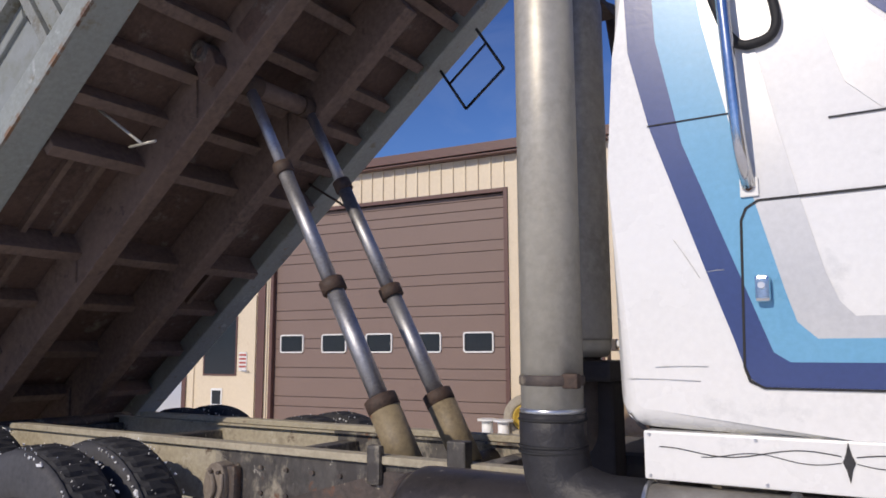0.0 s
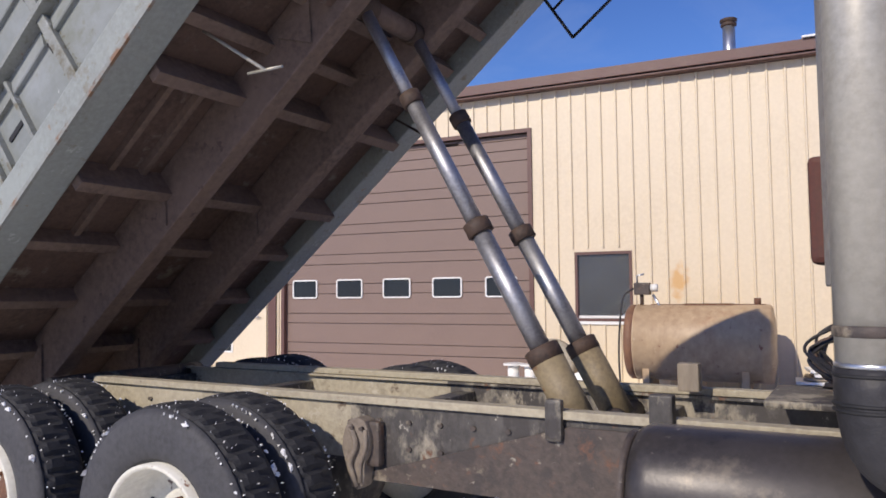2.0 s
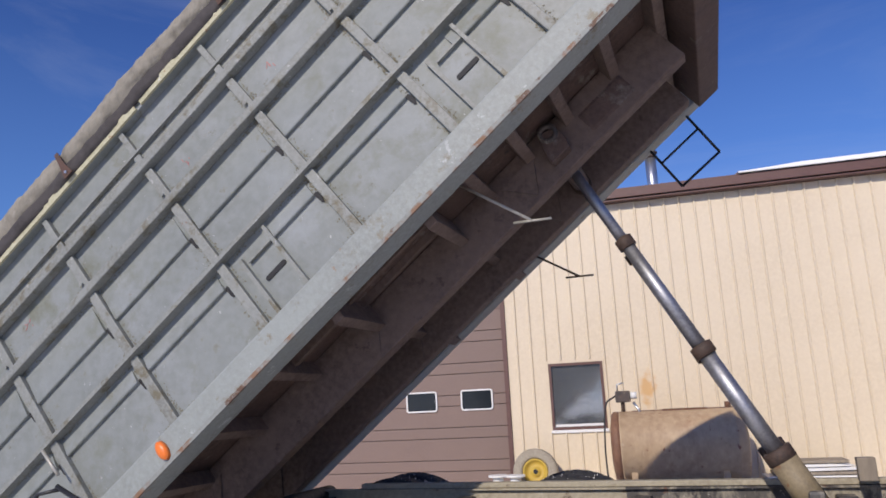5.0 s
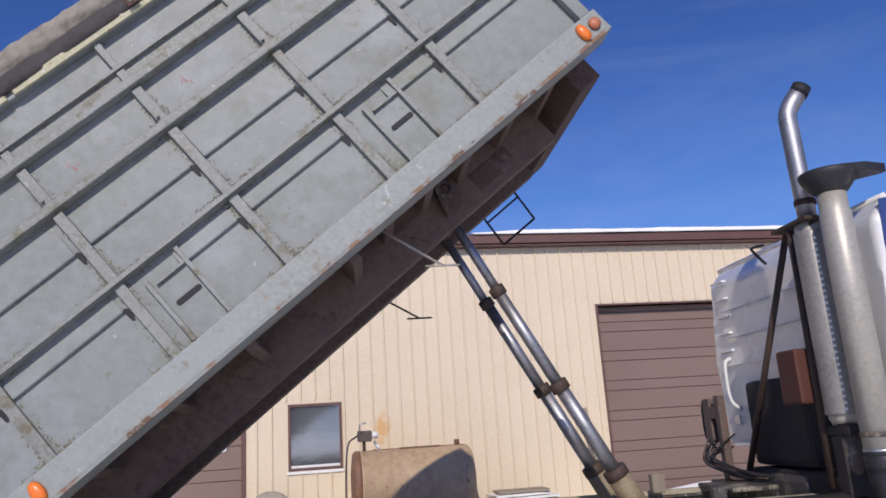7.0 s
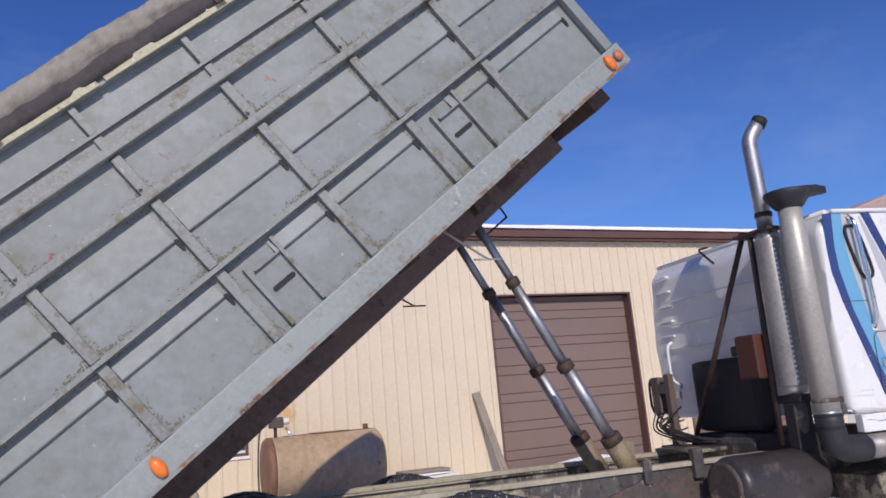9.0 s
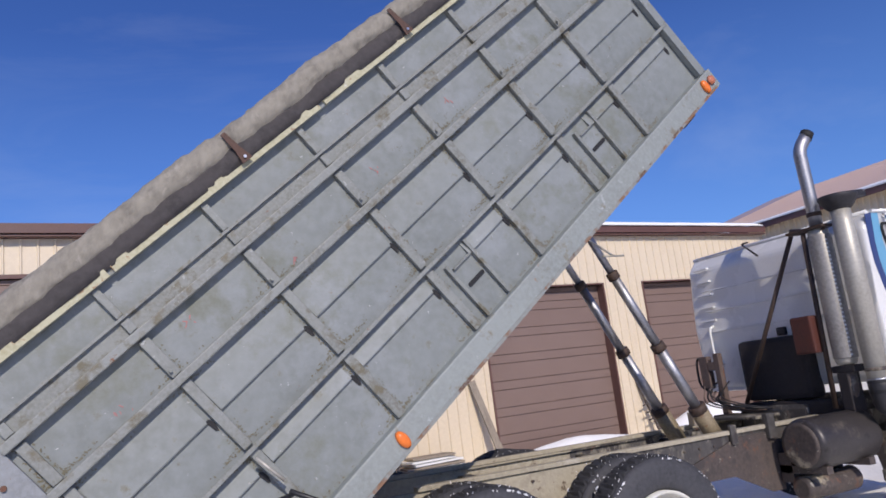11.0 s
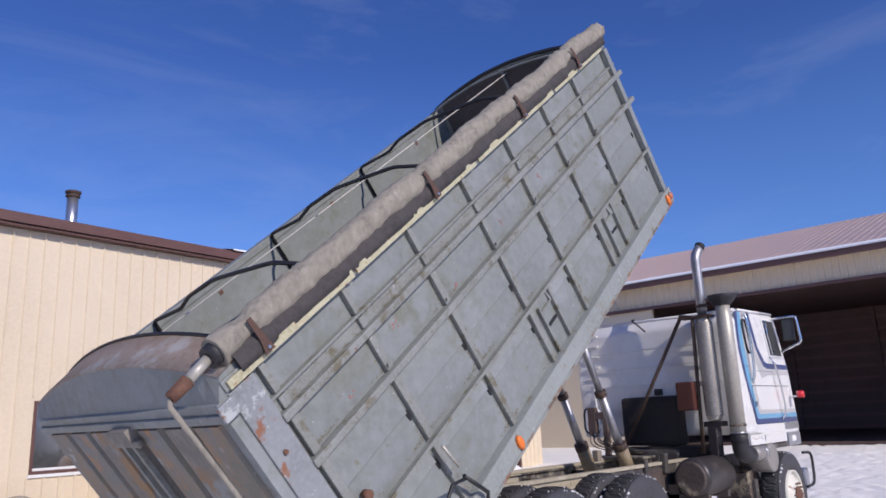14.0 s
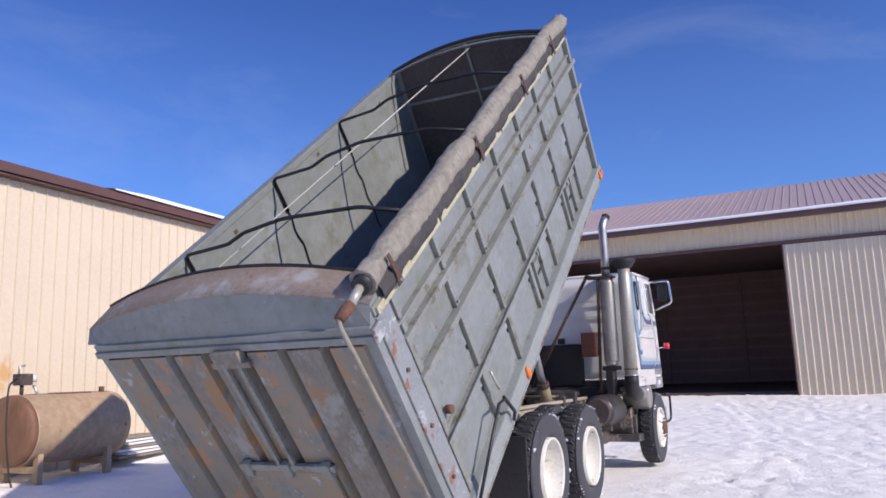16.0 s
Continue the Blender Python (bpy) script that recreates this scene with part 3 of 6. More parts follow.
for nm, y in (("barn_wall_side", BY0), ("barn_wall_side", BY1)):
    bm = bmesh.new()
    prism(bm, [(BX + 0.15, GZ - 0.2), (BX + 15, GZ - 0.2), (BX + 15, BEAVE), (BX + 8.8, BRIDGE - 0.07), (BX + 0.15, BEAVE)], lambda a, b, d, y=y: Vector((a, y + d, b)), 0.15)
    solid(nm, bm, barn_dark, "dark side wall of the barn", "wall", kind="structure")
bm = bmesh.new()
for xa, za, xb, zb in ((BX - 0.45, BEAVE + 0.02, BX + 8.8, BRIDGE), (BX + 15.4, BEAVE + 0.02, BX + 8.8, BRIDGE)):
    prism(bm, [(xa, za), (xb, zb), (xb, zb + 0.06), (xa, za + 0.06)], lambda a, b, d: Vector((a, BY0 - 0.3 + d, b)), BY1 - BY0 + 3.0)
barn_roof = solid("barn_roof", bm, roof_metal, "pinkish brown ribbed steel barn roof", "roof", kind="structure")
for k in range(126):
    y = BY0 + 0.1 + 0.28 * k
    bmr = bmesh.new()
    prism(bmr, [(BX - 0.45, BEAVE + 0.081), (BX + 8.8, BRIDGE + 0.061), (BX + 8.8, BRIDGE + 0.079), (BX - 0.45, BEAVE + 0.099)], lambda a, b, d, y=y: Vector((a, y + d, b)), 0.035)
    part("roof_rib", bmr, roof_metal, barn_roof)
part("fascia", boxes((BX - 0.47, BX - 0.44, BY0 - 0.3, BY1 + 2.7, BEAVE - 0.13, BEAVE + 0.08), bevel=0.004), brown_trim, barn_roof, "brown eave trim")
part("soffit", boxes((BX - 0.44, BX, BY0 - 0.3, BY1 + 1.0, BEAVE - 0.03, BEAVE - 0.005)), tan_siding, barn_roof)
part("ceiling_lining", boxes((BX + 0.2, BX + 14.9, BY0 + 0.2, BY1 - 0.1, BEAVE - 0.1, BEAVE - 0.05)), barn_dark, barn_roof, "dark lining under the roof")
bm = bmesh.new()
rows = []
for k in range(77):
    y = BY0 + 0.45 * k
    n0 = noise.noise(Vector((y * 0.9, 7, 0)))
    rows.append([bm.verts.new((x, y, z)) for x, z in ((BX - 0.50 + 0.03 * n0, BEAVE + 0.085), (BX - 0.52 + 0.03 * n0, BEAVE + 0.12), (BX - 0.42, BEAVE + 0.20 + 0.02 * n0), (BX + 0.25 + 0.25 * n0, BEAVE + 0.32), (BX + 0.45 + 0.35 * n0, BEAVE + 0.26))])
for a, b in zip(rows, rows[1:]):
    for k in range(4):
        bm.faces.new((a[k], b[k], b[k + 1], a[k + 1])).smooth = True
solid("barn_roof_snow", bm, soft_snow, "line of snow along the barn eave", "snow", kind="stuff")
# corrugated band over the opening and the sliding door
y = BY0 + 0.05
while y < BY1:
    bmr = bmesh.new()
    prism(bmr, [(-0.045, 0.0), (-0.026, -0.055), (0.026, -0.055), (0.045, 0.0)], lambda a, b, d, y=y: Vector((BX + b - 0.002, y + a, BTOP + 0.02 + d)), BEAVE - BTOP - 0.07)
    part("siding_rib", bmr, tan_siding, bw)
    y += 0.23
part("track_cover", boxes((BX - 0.12, BX - 0.036, BY0, BY1 - 1.0, BTOP - 0.10, BTOP + 0.02), bevel=0.01), brown_trim, bw, "brown steel door track")
slider = solid("door_5", boxes((BX - 0.10, BX - 0.05, BY0 + 0.5, OPEN[0], GZ + 0.05, BTOP - 0.12)), tan_siding, "tan ribbed sliding barn door, pushed open", "barn door", kind="structure")
y = OPEN[0] - 0.08
while y > BY0 + 2.0:
    bmr = bmesh.new()
    prism(bmr, [(-0.035, 0.0), (-0.018, -0.03), (0.018, -0.03), (0.035, 0.0)], lambda a, b, d, y=y: Vector((BX - 0.101 + b, y + a, GZ + 0.06 + d)), BTOP - GZ - 0.2)
    part("siding_rib", bmr, tan_siding, slider)
    y -= 0.23
part("edge_trim", boxes((BX - 0.14, BX - 0.04, OPEN[0], OPEN[0] + 0.04, GZ + 0.05, BTOP - 0.12)), brown_trim, slider, "brown edge trim")
for k in range(6):
    solid("barn_post", boxes((BX + 14.7, BX + 14.95, -12 + 4 * k, -11.8 + 4 * k, GZ - 0.1, BEAVE - 0.1)), barn_dark, "dark timber post inside the barn", "post", group="posts in the barn")
# dark brown slab that covers the snow inside the barn
solid("barn_floor", boxes((BX + 0.3, BX + 14.8, BY0 + 0.3, BY1 - 0.3, 0.30, 0.53)), under_steel, "dark brown floor slab inside the barn", "floor", kind="structure")
girt_brown = material("dark_red_girt", (0.46, 0.30, 0.29), 0.85, 0, (0.34, 0.22, 0.215), 1.0, 0.3, 14, 0.1)
for k in range(10):
    z = 0.55 + 0.58 * k
    part("girt", boxes((BX + 14.80, BX + 14.99, BY0, BY1 + 8, z, z + 0.14)), girt_brown, bpy.data.objects["barn_wall_back"], "dark reddish timber girt")
# ---- things along the workshop wall ----
tx0, tx1, tz, tr = 0.46, 2.33, 0.885, 0.53
TY = 7.45
tank = thing("storage_tank", (1.4, TY, GZ), "rusty tan steel storage tank on legs by the wall", "storage tank")
TM = Matrix.Translation((tx0, TY + 0.0, tz)) @ Matrix.Rotation(radians(4.4), 4, "Z") @ Matrix.Rotation(radians(90), 4, "Y")
L = tx1 - tx0
part("tank_end", lathe(bmesh.new(), [(0.001, -0.05), (tr * 0.6, -0.045), (tr * 0.93, -0.02), (tr, 0.02), (tr, 0.112)], TM, 48), tank_rust, tank, "rust-stained domed end")
part("shell", lathe(bmesh.new(), [(tr, 0.10), (tr + 0.006, 0.11), (tr + 0.006, 0.12), (tr, 0.13), (tr, L - 0.13), (tr + 0.006, L - 0.12), (tr, L - 0.11), (tr, L - 0.02), (tr * 0.93, L + 0.02), (tr * 0.6, L + 0.045), (0.001, L + 0.05)], TM, 48), tank_tan, tank)
TW = Matrix.Translation((tx0, TY, 0)) @ Matrix.Rotation(radians(4.4), 4, "Z")
for x in (0.22, 1.50):
    part("leg", boxes((x, x + 0.09, -0.40, -0.30, GZ - 0.05, 0.62), (x, x + 0.09, 0.30, 0.40, GZ - 0.05, 0.62), (x, x + 0.09, -0.30, 0.30, 0.26, 0.36), m=TW), tank_tan, tank)
part("filler_cap", bar([TW @ Vector((1.70, 0, 1.40)), TW @ Vector((1.70, 0, 1.50))], 0.045, 14), hub_rust, tank, "rusty filler cap")
part("rust_flange", boxes((0.30, 1.80, -0.06, 0.06, 1.406, 1.420), (0.75, 1.40, -0.10, 0.10, 1.405, 1.428), m=TW), hub_rust, tank, "rusty top plate")
pump = thing("fuel_pump", tuple(TW @ Vector((0.17, -0.03, 1.405))), "small grey hand fuel pump with nozzle on a tank", "fuel pump")
PM = TW @ Matrix.Translation((0.17, -0.03, 1.405)) @ Matrix.Scale(1.25, 4)
part("riser", bar([(0, 0, -0.02), (0, 0, 0.14)], 0.028, 12, PM), collar_steel, pump)
part("body", boxes((-0.08, 0.10, -0.07, 0.07, 0.12, 0.26), m=PM, bevel=0.02), frame_rust, pump)
part("meter", bar([(0.10, 0, 0.2), (0.18, 0, 0.2)], 0.055, 16, PM), white_trim, pump, "white round meter")
part("nozzle", bar([(0.13, -0.03, 0.12), (0.19, -0.04, 0.02), (0.20, -0.04, -0.04)], 0.02, 10, PM), galv, pump)
part("crank", bar([(-0.05, 0, 0.26), (-0.05, 0, 0.34), (0.03, 0, 0.36)], 0.014, 8, PM), galv, pump)
part("hose", bar(bend([(-0.08, 0, 0.2), (-0.22, -0.05, 0.12), (-0.26, -0.12, -0.5), (-0.22, -0.2, -1.1), (0.05, -0.3, -1.12)]), 0.014, 8, PM), rubber, pump, "black hose")
# tyre with a yellow rim
def torus_profile(r, w, depth, n=18):
    out = []
    for k in range(n):
        a = 2 * math.pi * k / n
        ca, sa = math.cos(a), math.sin(a)
        out.append((r - depth / 2 + depth / 2 * math.copysign(abs(ca) ** 0.55, ca), w / 2 * math.copysign(abs(sa) ** 0.55, sa)))
    return out


dusty_tyre = material("dusty_tan_tyre", (0.36, 0.32, 0.25), 0.85, 0, (0.22, 0.19, 0.15), 5.0, 0.3, 40, 0.3, [((0.09, 0.08, 0.07), 6.0, 0.60, 0.06)])
yt = thing("implement_tyre", (-0.92, 7.86, GZ), "small dusty tan tyre on a yellow rim by the wall", "tyre")
YM = Matrix.Translation((-0.92, 7.86, 0.50)) @ Matrix.Rotation(radians(7), 4, "Z") @ Matrix.Rotation(radians(82), 4, "X")
part("tyre", lathe(bmesh.new(), torus_profile(0.37, 0.22, 0.165), YM, 40, True), dusty_tyre, yt)
part("rim", lathe(bmesh.new(), [(0.19, -0.06), (0.20, 0.06), (0.205, 0.085), (0.185, 0.085), (0.165, 0.05), (0.145, 0.015), (0.075, 0.005), (0.065, 0.05), (0.02, 0.05)], YM, 32), yellow_rim, yt, "yellow steel rim")
part("hub_hole", bar([YM @ Vector((0, 0, 0.048)), YM @ Vector((0, 0, 0.056))], 0.038, 14), seam_black, yt)
for k, (x, y) in enumerate(((-1.50, 7.62), (-1.20, 7.60))):
    sp = thing("white_spool", (x, y, GZ), "small white plastic spool standing in the snow", "spool", "spools by the door")
    for z in (GZ, GZ + 0.32):
        part("flange", bar([(x, y, z), (x, y, z + 0.03)], 0.16, 24), white_trim, sp)
    part("core", bar([(x, y, GZ + 0.03), (x, y, GZ + 0.32)], 0.09, 20), white_trim, sp)


def heap(name, cx, cy, rx, ry, h, label, seed):
    bm = bmesh.new()
    n, rings = 28, 8
    prev = None
    top = bm.verts.new((cx, cy, GZ + h))
    for r in range(1, rings + 1):
        ring = []
        for k in range(n):
            a = 2 * math.pi * k / n
            f = r / rings
            wob = 1 + 0.22 * noise.noise(Vector((math.cos(a) * 1.4 + seed, math.sin(a) * 1.4, seed)))
            x, y = cx + rx * f * wob * math.cos(a), cy + ry * f * wob * math.sin(a)
            z = h * math.cos(f * math.pi / 2) ** 1.2 + 0.06 * h * noise.noise(Vector((x * 4, y * 4, seed))) * (1 - f)
            ring.append(bm.verts.new((x, y, GZ - 0.06 + z + 0.06 * (1 - f))))
        for k in range(n):
            if prev is None:
                bm.faces.new((top, ring[k], ring[(k + 1) % n])).smooth = True
            else:
                bm.faces.new((prev[k], ring[k], ring[(k + 1) % n], prev[(k + 1) % n])).smooth = True
        prev = ring
    return solid(name, bm, soft_snow, label, "snow heap", kind="stuff")


heap("snow_heap", -0.42, 7.85, 0.46, 0.28, 0.26, "low heap of clean snow by the wall", 1.0)
heap("snow_heap", 6.9, 8.40, 2.4, 0.6, 0.34, "drift of snow against the garage doors", 2.0)
heap("snow_heap", 11.0, 8.7, 2.0, 0.8, 0.58, "drift of snow against the garage doors", 5.0)
heap("snow_heap", 3.6, 8.1, 1.4, 0.5, 0.14, "drift of snow round the board stack", 3.0)
stack = thing("board_stack", (3.25, 7.95, GZ), "loose stack of white boards under thin snow", "boards")
for k in range(7):
    R = Matrix.Translation((3.25 + 0.06 * math.sin(k * 2.1), 7.95, 0.07)) @ Matrix.Rotation(radians(7 + 6 * math.sin(k * 1.7)), 4, "Z")
    w = 0.74 - 0.05 * k
    part("board", boxes((-w, w, -0.30 + 0.02 * k, 0.30, GZ + 0.05 + 0.052 * k, GZ + 0.088 + 0.052 * k), m=R), white_trim if k % 3 else old_wood, stack)
board = solid("leaning_board", boxes((-0.08, 0.08, -0.02, 0.02, 0, 1.86), m=WALL @ Matrix.Translation((5.55, -0.55, GZ - 0.02)) @ Matrix.Rotation(radians(-15.5), 4, "X") @ Matrix.Rotation(radians(-9), 4, "Y"), bevel=0.004), old_wood, "grey weathered board leaning against the wall", "board")
tool = thing("leaning_hitch_bar", tuple(WALL @ Vector((10.0, -0.3, GZ))), "rusty iron hitch bar leaning by the garage doors", "iron bar")
HM = WALL @ Matrix.Translation((10.05, -0.34, GZ)) @ Matrix.Rotation(radians(-13), 4, "X") @ Matrix.Rotation(radians(-10), 4, "Y")
part("beam", boxes((-0.05, 0.05, -0.03, 0.03, 0, 1.75), m=HM, bevel=0.006), frame_rust, tool)
for z in (0.45, 0.62, 0.8):
    part("cross_bar", bar([(-0.22, -0.04, z), (0.22, -0.04, z)], 0.02, 8, HM), frame_rust, tool)

# far woods all round the yard, low on the horizon
bm = bmesh.new()
for k in range(420):
    a = radians(-175 + 350 * k / 420 + random.uniform(-0.3, 0.3)) - math.pi / 2
    south = abs(math.atan2(math.cos(a), -math.sin(a))) < 0.9
    d = random.uniform(75, 100) if south else random.uniform(210, 260)
    x, y = d * math.cos(a), d * math.sin(a)
    h = random.uniform(6, 11) if south else random.uniform(4, 9)
    k_ = 0.45 if south else 1.0
    sweep(bm, [(x, y, 0), (x + random.uniform(-1, 1) * k_, y, h * 0.6), (x + random.uniform(-2, 2) * k_, y, h)], [0.5 * k_, 0.3 * k_, 0.05], 5)
    for j in range(14 if south else 5):
        t = random.uniform(0.25, 0.9)
        sweep(bm, [(x, y, h * t), (x + random.uniform(-3, 3), y + random.uniform(-3, 3), h * min(1, t + 0.3))], [0.18 * k_, 0.03], 4)
solid("far_woods", bm, woods, "bare leafless trees along the horizon", "woods", kind="stuff")

# ---- the dump truck ----
truck = thing("dump_truck", (1.9, 0.05, GZ), "old white cab-over dump truck with its grey grain bed raised", "truck")
INC = 39.3
BED = Matrix.Translation((-0.919, 0, 1.322)) @ Matrix.Rotation(radians(-INC), 4, "Y") @ Matrix.Translation((-1.425, 0, 0.765)) @ Matrix.Scale(1.112, 4)     # along the bed, to its left, up from its floor
U0, LEN, YR, YL, FLOOR, TOP = 0.09, 4.92, -1.024, 0.945, -0.58, 0.955
RIBS = [0.31, 0.95, 1.59, 2.25, 2.90, 3.54, 4.16]


def bb(*d, bevel=0.0):
    return boxes(*d, m=BED, bevel=bevel)


def bt(pts, r, n=12):
    return bar(pts, r, n, BED)


# right side with its ribs, rails and stiffeners
side = part("bed_side", bb((U0, LEN, YR, YR + 0.03, FLOOR, TOP)), bed_paint, truck, "grey worn steel bed side")
for u in RIBS:
    part("rib", bb((u - 0.026, u + 0.026, YR - 0.032, YR, FLOOR + 0.012, -0.137), bevel=0.006), rib_paint, side)
    part("rib", bb((u - 0.026, u + 0.026, YR - 0.032, YR, -0.108, 0.318), bevel=0.006), rib_paint, side)
    part("rib", bb((u - 0.026, u + 0.026, YR - 0.032, YR, 0.366, 0.592), bevel=0.006), rib_paint, side)
    part("rib", bb((u - 0.022, u + 0.022, YR - 0.036, YR, 0.646, 0.708), bevel=0.004), rib_paint, side)
    part("rib", bb((u - 0.018, u + 0.018, YR - 0.034, YR, 0.734, 0.898), bevel=0.004), rib_paint, side)
part("rail", bb((0.245, LEN, YR - 0.058, YR, -0.136, -0.128), (0.245, LEN, YR - 0.058, YR - 0.050, -0.128, -0.114)), rib_paint, side, "thin angle-iron rail")
part("rail", bb((0.245, LEN + 0.12, YR - 0.060, YR, 0.320, 0.364), bevel=0.008), rib_paint, side, "grey square rail")
part("rail", bb((0.245, LEN + 0.10, YR - 0.060, YR, 0.598, 0.642), bevel=0.008), rib_paint, side, "grey square rail")
part("rail", bb((0.245, LEN + 0.05, YR - 0.040, YR, 0.718, 0.732), (0.245, LEN + 0.05, YR - 0.014, YR - 0.001, 0.643, 0.718)), rib_paint, side, "thin folded lip rail")
part("top_rail", bb((U0, LEN, YR - 0.045, YR + 0.05, 0.900, 0.957), bevel=0.008), bed_paint, side, "grey top rail")
for a, b in ((0.11, 1.04), (1.07, 2.42), (2.46, 3.72), (3.76, 4.80)):
    part("edge_strip", bb((a, b, YR - 0.060, YR - 0.046, 0.902, 0.944)), strip_yellow, side, "weathered yellow edge strip")
def lap(u0, u1, w, tall):
    """A pressed fold of the side sheet: it leans out downwards and steps back in."""
    bm = bmesh.new()
    prism(bm, [(YR + 0.001, w + tall), (YR - 0.021, w), (YR - 0.018, w - 0.006), (YR + 0.001, w - 0.008)], lambda a, b, d: BED @ Vector((u0 + d, a, b)), u1 - u0)
    fold = part("sheet_fold", bm, bed_paint, side)
    bm = bmesh.new()
    prism(bm, [(u1 - 0.006, w + 0.004), (u1 + 0.016, w + 0.006), (u1 + 0.026, w - 0.006), (u1 + 0.027, w - 0.040), (u1 + 0.018, w - 0.066), (u1 + 0.006, w - 0.060), (u1 + 0.002, w - 0.020)], lambda a, b, d: BED @ Vector((a, YR - 0.006 + d, b)), 0.005)
    part("fold_gap", bm, seam_black, fold, "dark open end of the fold")


prev = RIBS[0]
for i, u in enumerate(RIBS[1:] + [LEN - 0.07]):
    for w, tall in ((0.11, 0.20), (-0.24, 0.10)):
        lap(prev + (0.27 if w < 0 and i in (3, 5) else 0.03), u - 0.058, w, tall)
    prev = u
for a in (2.34, 3.66):
    part("step_bar", bb((a, a + 0.020, YR - 0.03, YR, FLOOR + 0.02, -0.20)), rib_paint, side, "short upright step bar")
    part("step_bar", bb((a + 0.20, a + 0.220, YR - 0.03, YR, FLOOR + 0.02, -0.16)), rib_paint, side, "short upright step bar")
    part("step_rung", bb((a + 0.04, a + 0.195, YR - 0.022, YR, -0.246, -0.236)), rib_paint, side)
    bm = bmesh.new()
    prism(bm, [(a + 0.118 + 0.055 * (1 if math.cos(q) > 0 else -1) + 0.013 * math.cos(q), -0.372 + 0.013 * math.sin(q)) for q in (2 * math.pi * (k + 0.5) / 16 for k in range(16))], lambda e, f, d: BED @ Vector((e, YR - 0.006 + d, f)), 0.005)
    part("step_slot", bm, seam_black, side, "dark rounded step slot")
for u, w in ((1.72, 0.40), (2.42, 0.45), (3.02, 0.22), (1.10, 0.52), (3.08, 0.50), (0.62, 0.42)):
    for k in range(5):
        du, dw, tilt, ln = random.gauss(0.03, 0.022), random.gauss(0, 0.016), random.uniform(0.3, 2.4), random.uniform(0.006, 0.017)
        ax, aw = math.cos(tilt), math.sin(tilt)
        ring = [(u + du + ln * e * ax - f * aw, w + dw + ln * e * aw + f * ax) for e, f in ((-1, 0.001), (-0.4, -0.0022), (0.5, -0.0026), (1, 0.0), (0.6, 0.0024), (-0.3, 0.003))]
        bm = bmesh.new()
        prism(bm, ring, lambda a, b, d: BED @ Vector((a, YR - 0.0025 + d, b)), 0.002)
        part("paint_mark", bm, red_mark, side, "faded red paint mark")
for u in RIBS[1:]:
    part("bolt", bt([(u - 0.01, YR - 0.050, 0.40), (u - 0.01, YR - 0.037, 0.40)], 0.010, 8), rib_paint, side)
# dried chaff lodged in the corners where ribs meet rails
chaff = material("dried_chaff", (0.19, 0.178, 0.125), 0.9, 0, (0.12, 0.105, 0.07), 30, 0.3, 80, 0.3)
bm = bmesh.new()
dirt = random.Random(41)
for u in RIBS:
    for w in (FLOOR + 0.02, -0.14, -0.10, 0.315, 0.375):
        for k in range(dirt.choice((60, 110, 180, 260))):
            s_ = dirt.choice((-1, 1))
            du, dw = abs(dirt.gauss(0, 0.09)), abs(dirt.gauss(0, 0.012))
            if dirt.random() < 0.4:
                du, dw = abs(dirt.gauss(0, 0.009)), abs(dirt.gauss(0, 0.09))
            up = -1 if w in (-0.14, 0.315) else 1
            c = Vector((u + s_ * (0.031 + du), YR - 0.001, w + up * dw))
            r = dirt.uniform(0.001, 0.0055)
            ring = [bm.verts.new(BED @ (c + Vector((r * dirt.uniform(0.5, 1.5) * math.cos(q), 0, r * dirt.uniform(0.5, 1.4) * math.sin(q))))) for q in (0, 1.05, 2.1, 3.15, 4.2, 5.2)]
            tip = bm.verts.new(BED @ (c + Vector((0, -r * 0.35, 0))))
            for q in range(6):
                bm.faces.new((ring[q], ring[(q + 1) % 6], tip))
tagged(part("lodged_chaff", bm, chaff, side, "dried chaff and dirt in the corners"), kind="stuff")
# skirt and corner posts
faded_lens = material("faded_red_lens", (0.50, 0.17, 0.09), 0.5, 0, None, 20, 0.2, 60, 0.05)
skirt = part("side_skirt", bb((U0 - 0.02, LEN + 0.03, YR - 0.07, YR + 0.10, FLOOR - 0.135, FLOOR + 0.010), bevel=0.012), skirt_paint, truck, "light grey lower bed skirt with rusty edge")
part("rust_edge", bb((U0, LEN, YR - 0.073, YR - 0.06, FLOOR - 0.136, FLOOR - 0.116)), edge_rust, skirt, "rusty lower edge")
for u, r in ((1.49, 0.030), (4.80, 0.030)):
    bm = bmesh.new()
    lathe(bm, [(0.030, 0), (0.028, 0.018), (0.015, 0.026), (0.001, 0.028)], BED @ Matrix.Translation((u, YR - 0.071, FLOOR - 0.062)) @ Matrix.Diagonal((1.0, 1, 1.75, 1)) @ Matrix.Rotation(radians(90), 4, "X"), 20)
    part("marker_lamp", bm, amber, skirt, "oval amber marker lamp")
part("marker_lamp", lathe(bmesh.new(), [(0.034, 0), (0.032, 0.016), (0.015, 0.024), (0.001, 0.025)], BED @ Matrix.Translation((4.885, YR - 0.071, FLOOR - 0.06)) @ Matrix.Rotation(radians(90), 4, "X"), 20), faded_lens, skirt, "round faded marker lamp")
part("rear_post", bb((U0, 0.25, YR - 0.045, YR - 0.001, FLOOR + 0.012, 0.89), bevel=0.006), chipped, truck, "chipped white and rusty corner post")
part("front_post", bb((LEN - 0.055, LEN + 0.015, YR - 0.05, YR - 0.001, FLOOR + 0.012, 0.89), bevel=0.006), bed_paint, truck)
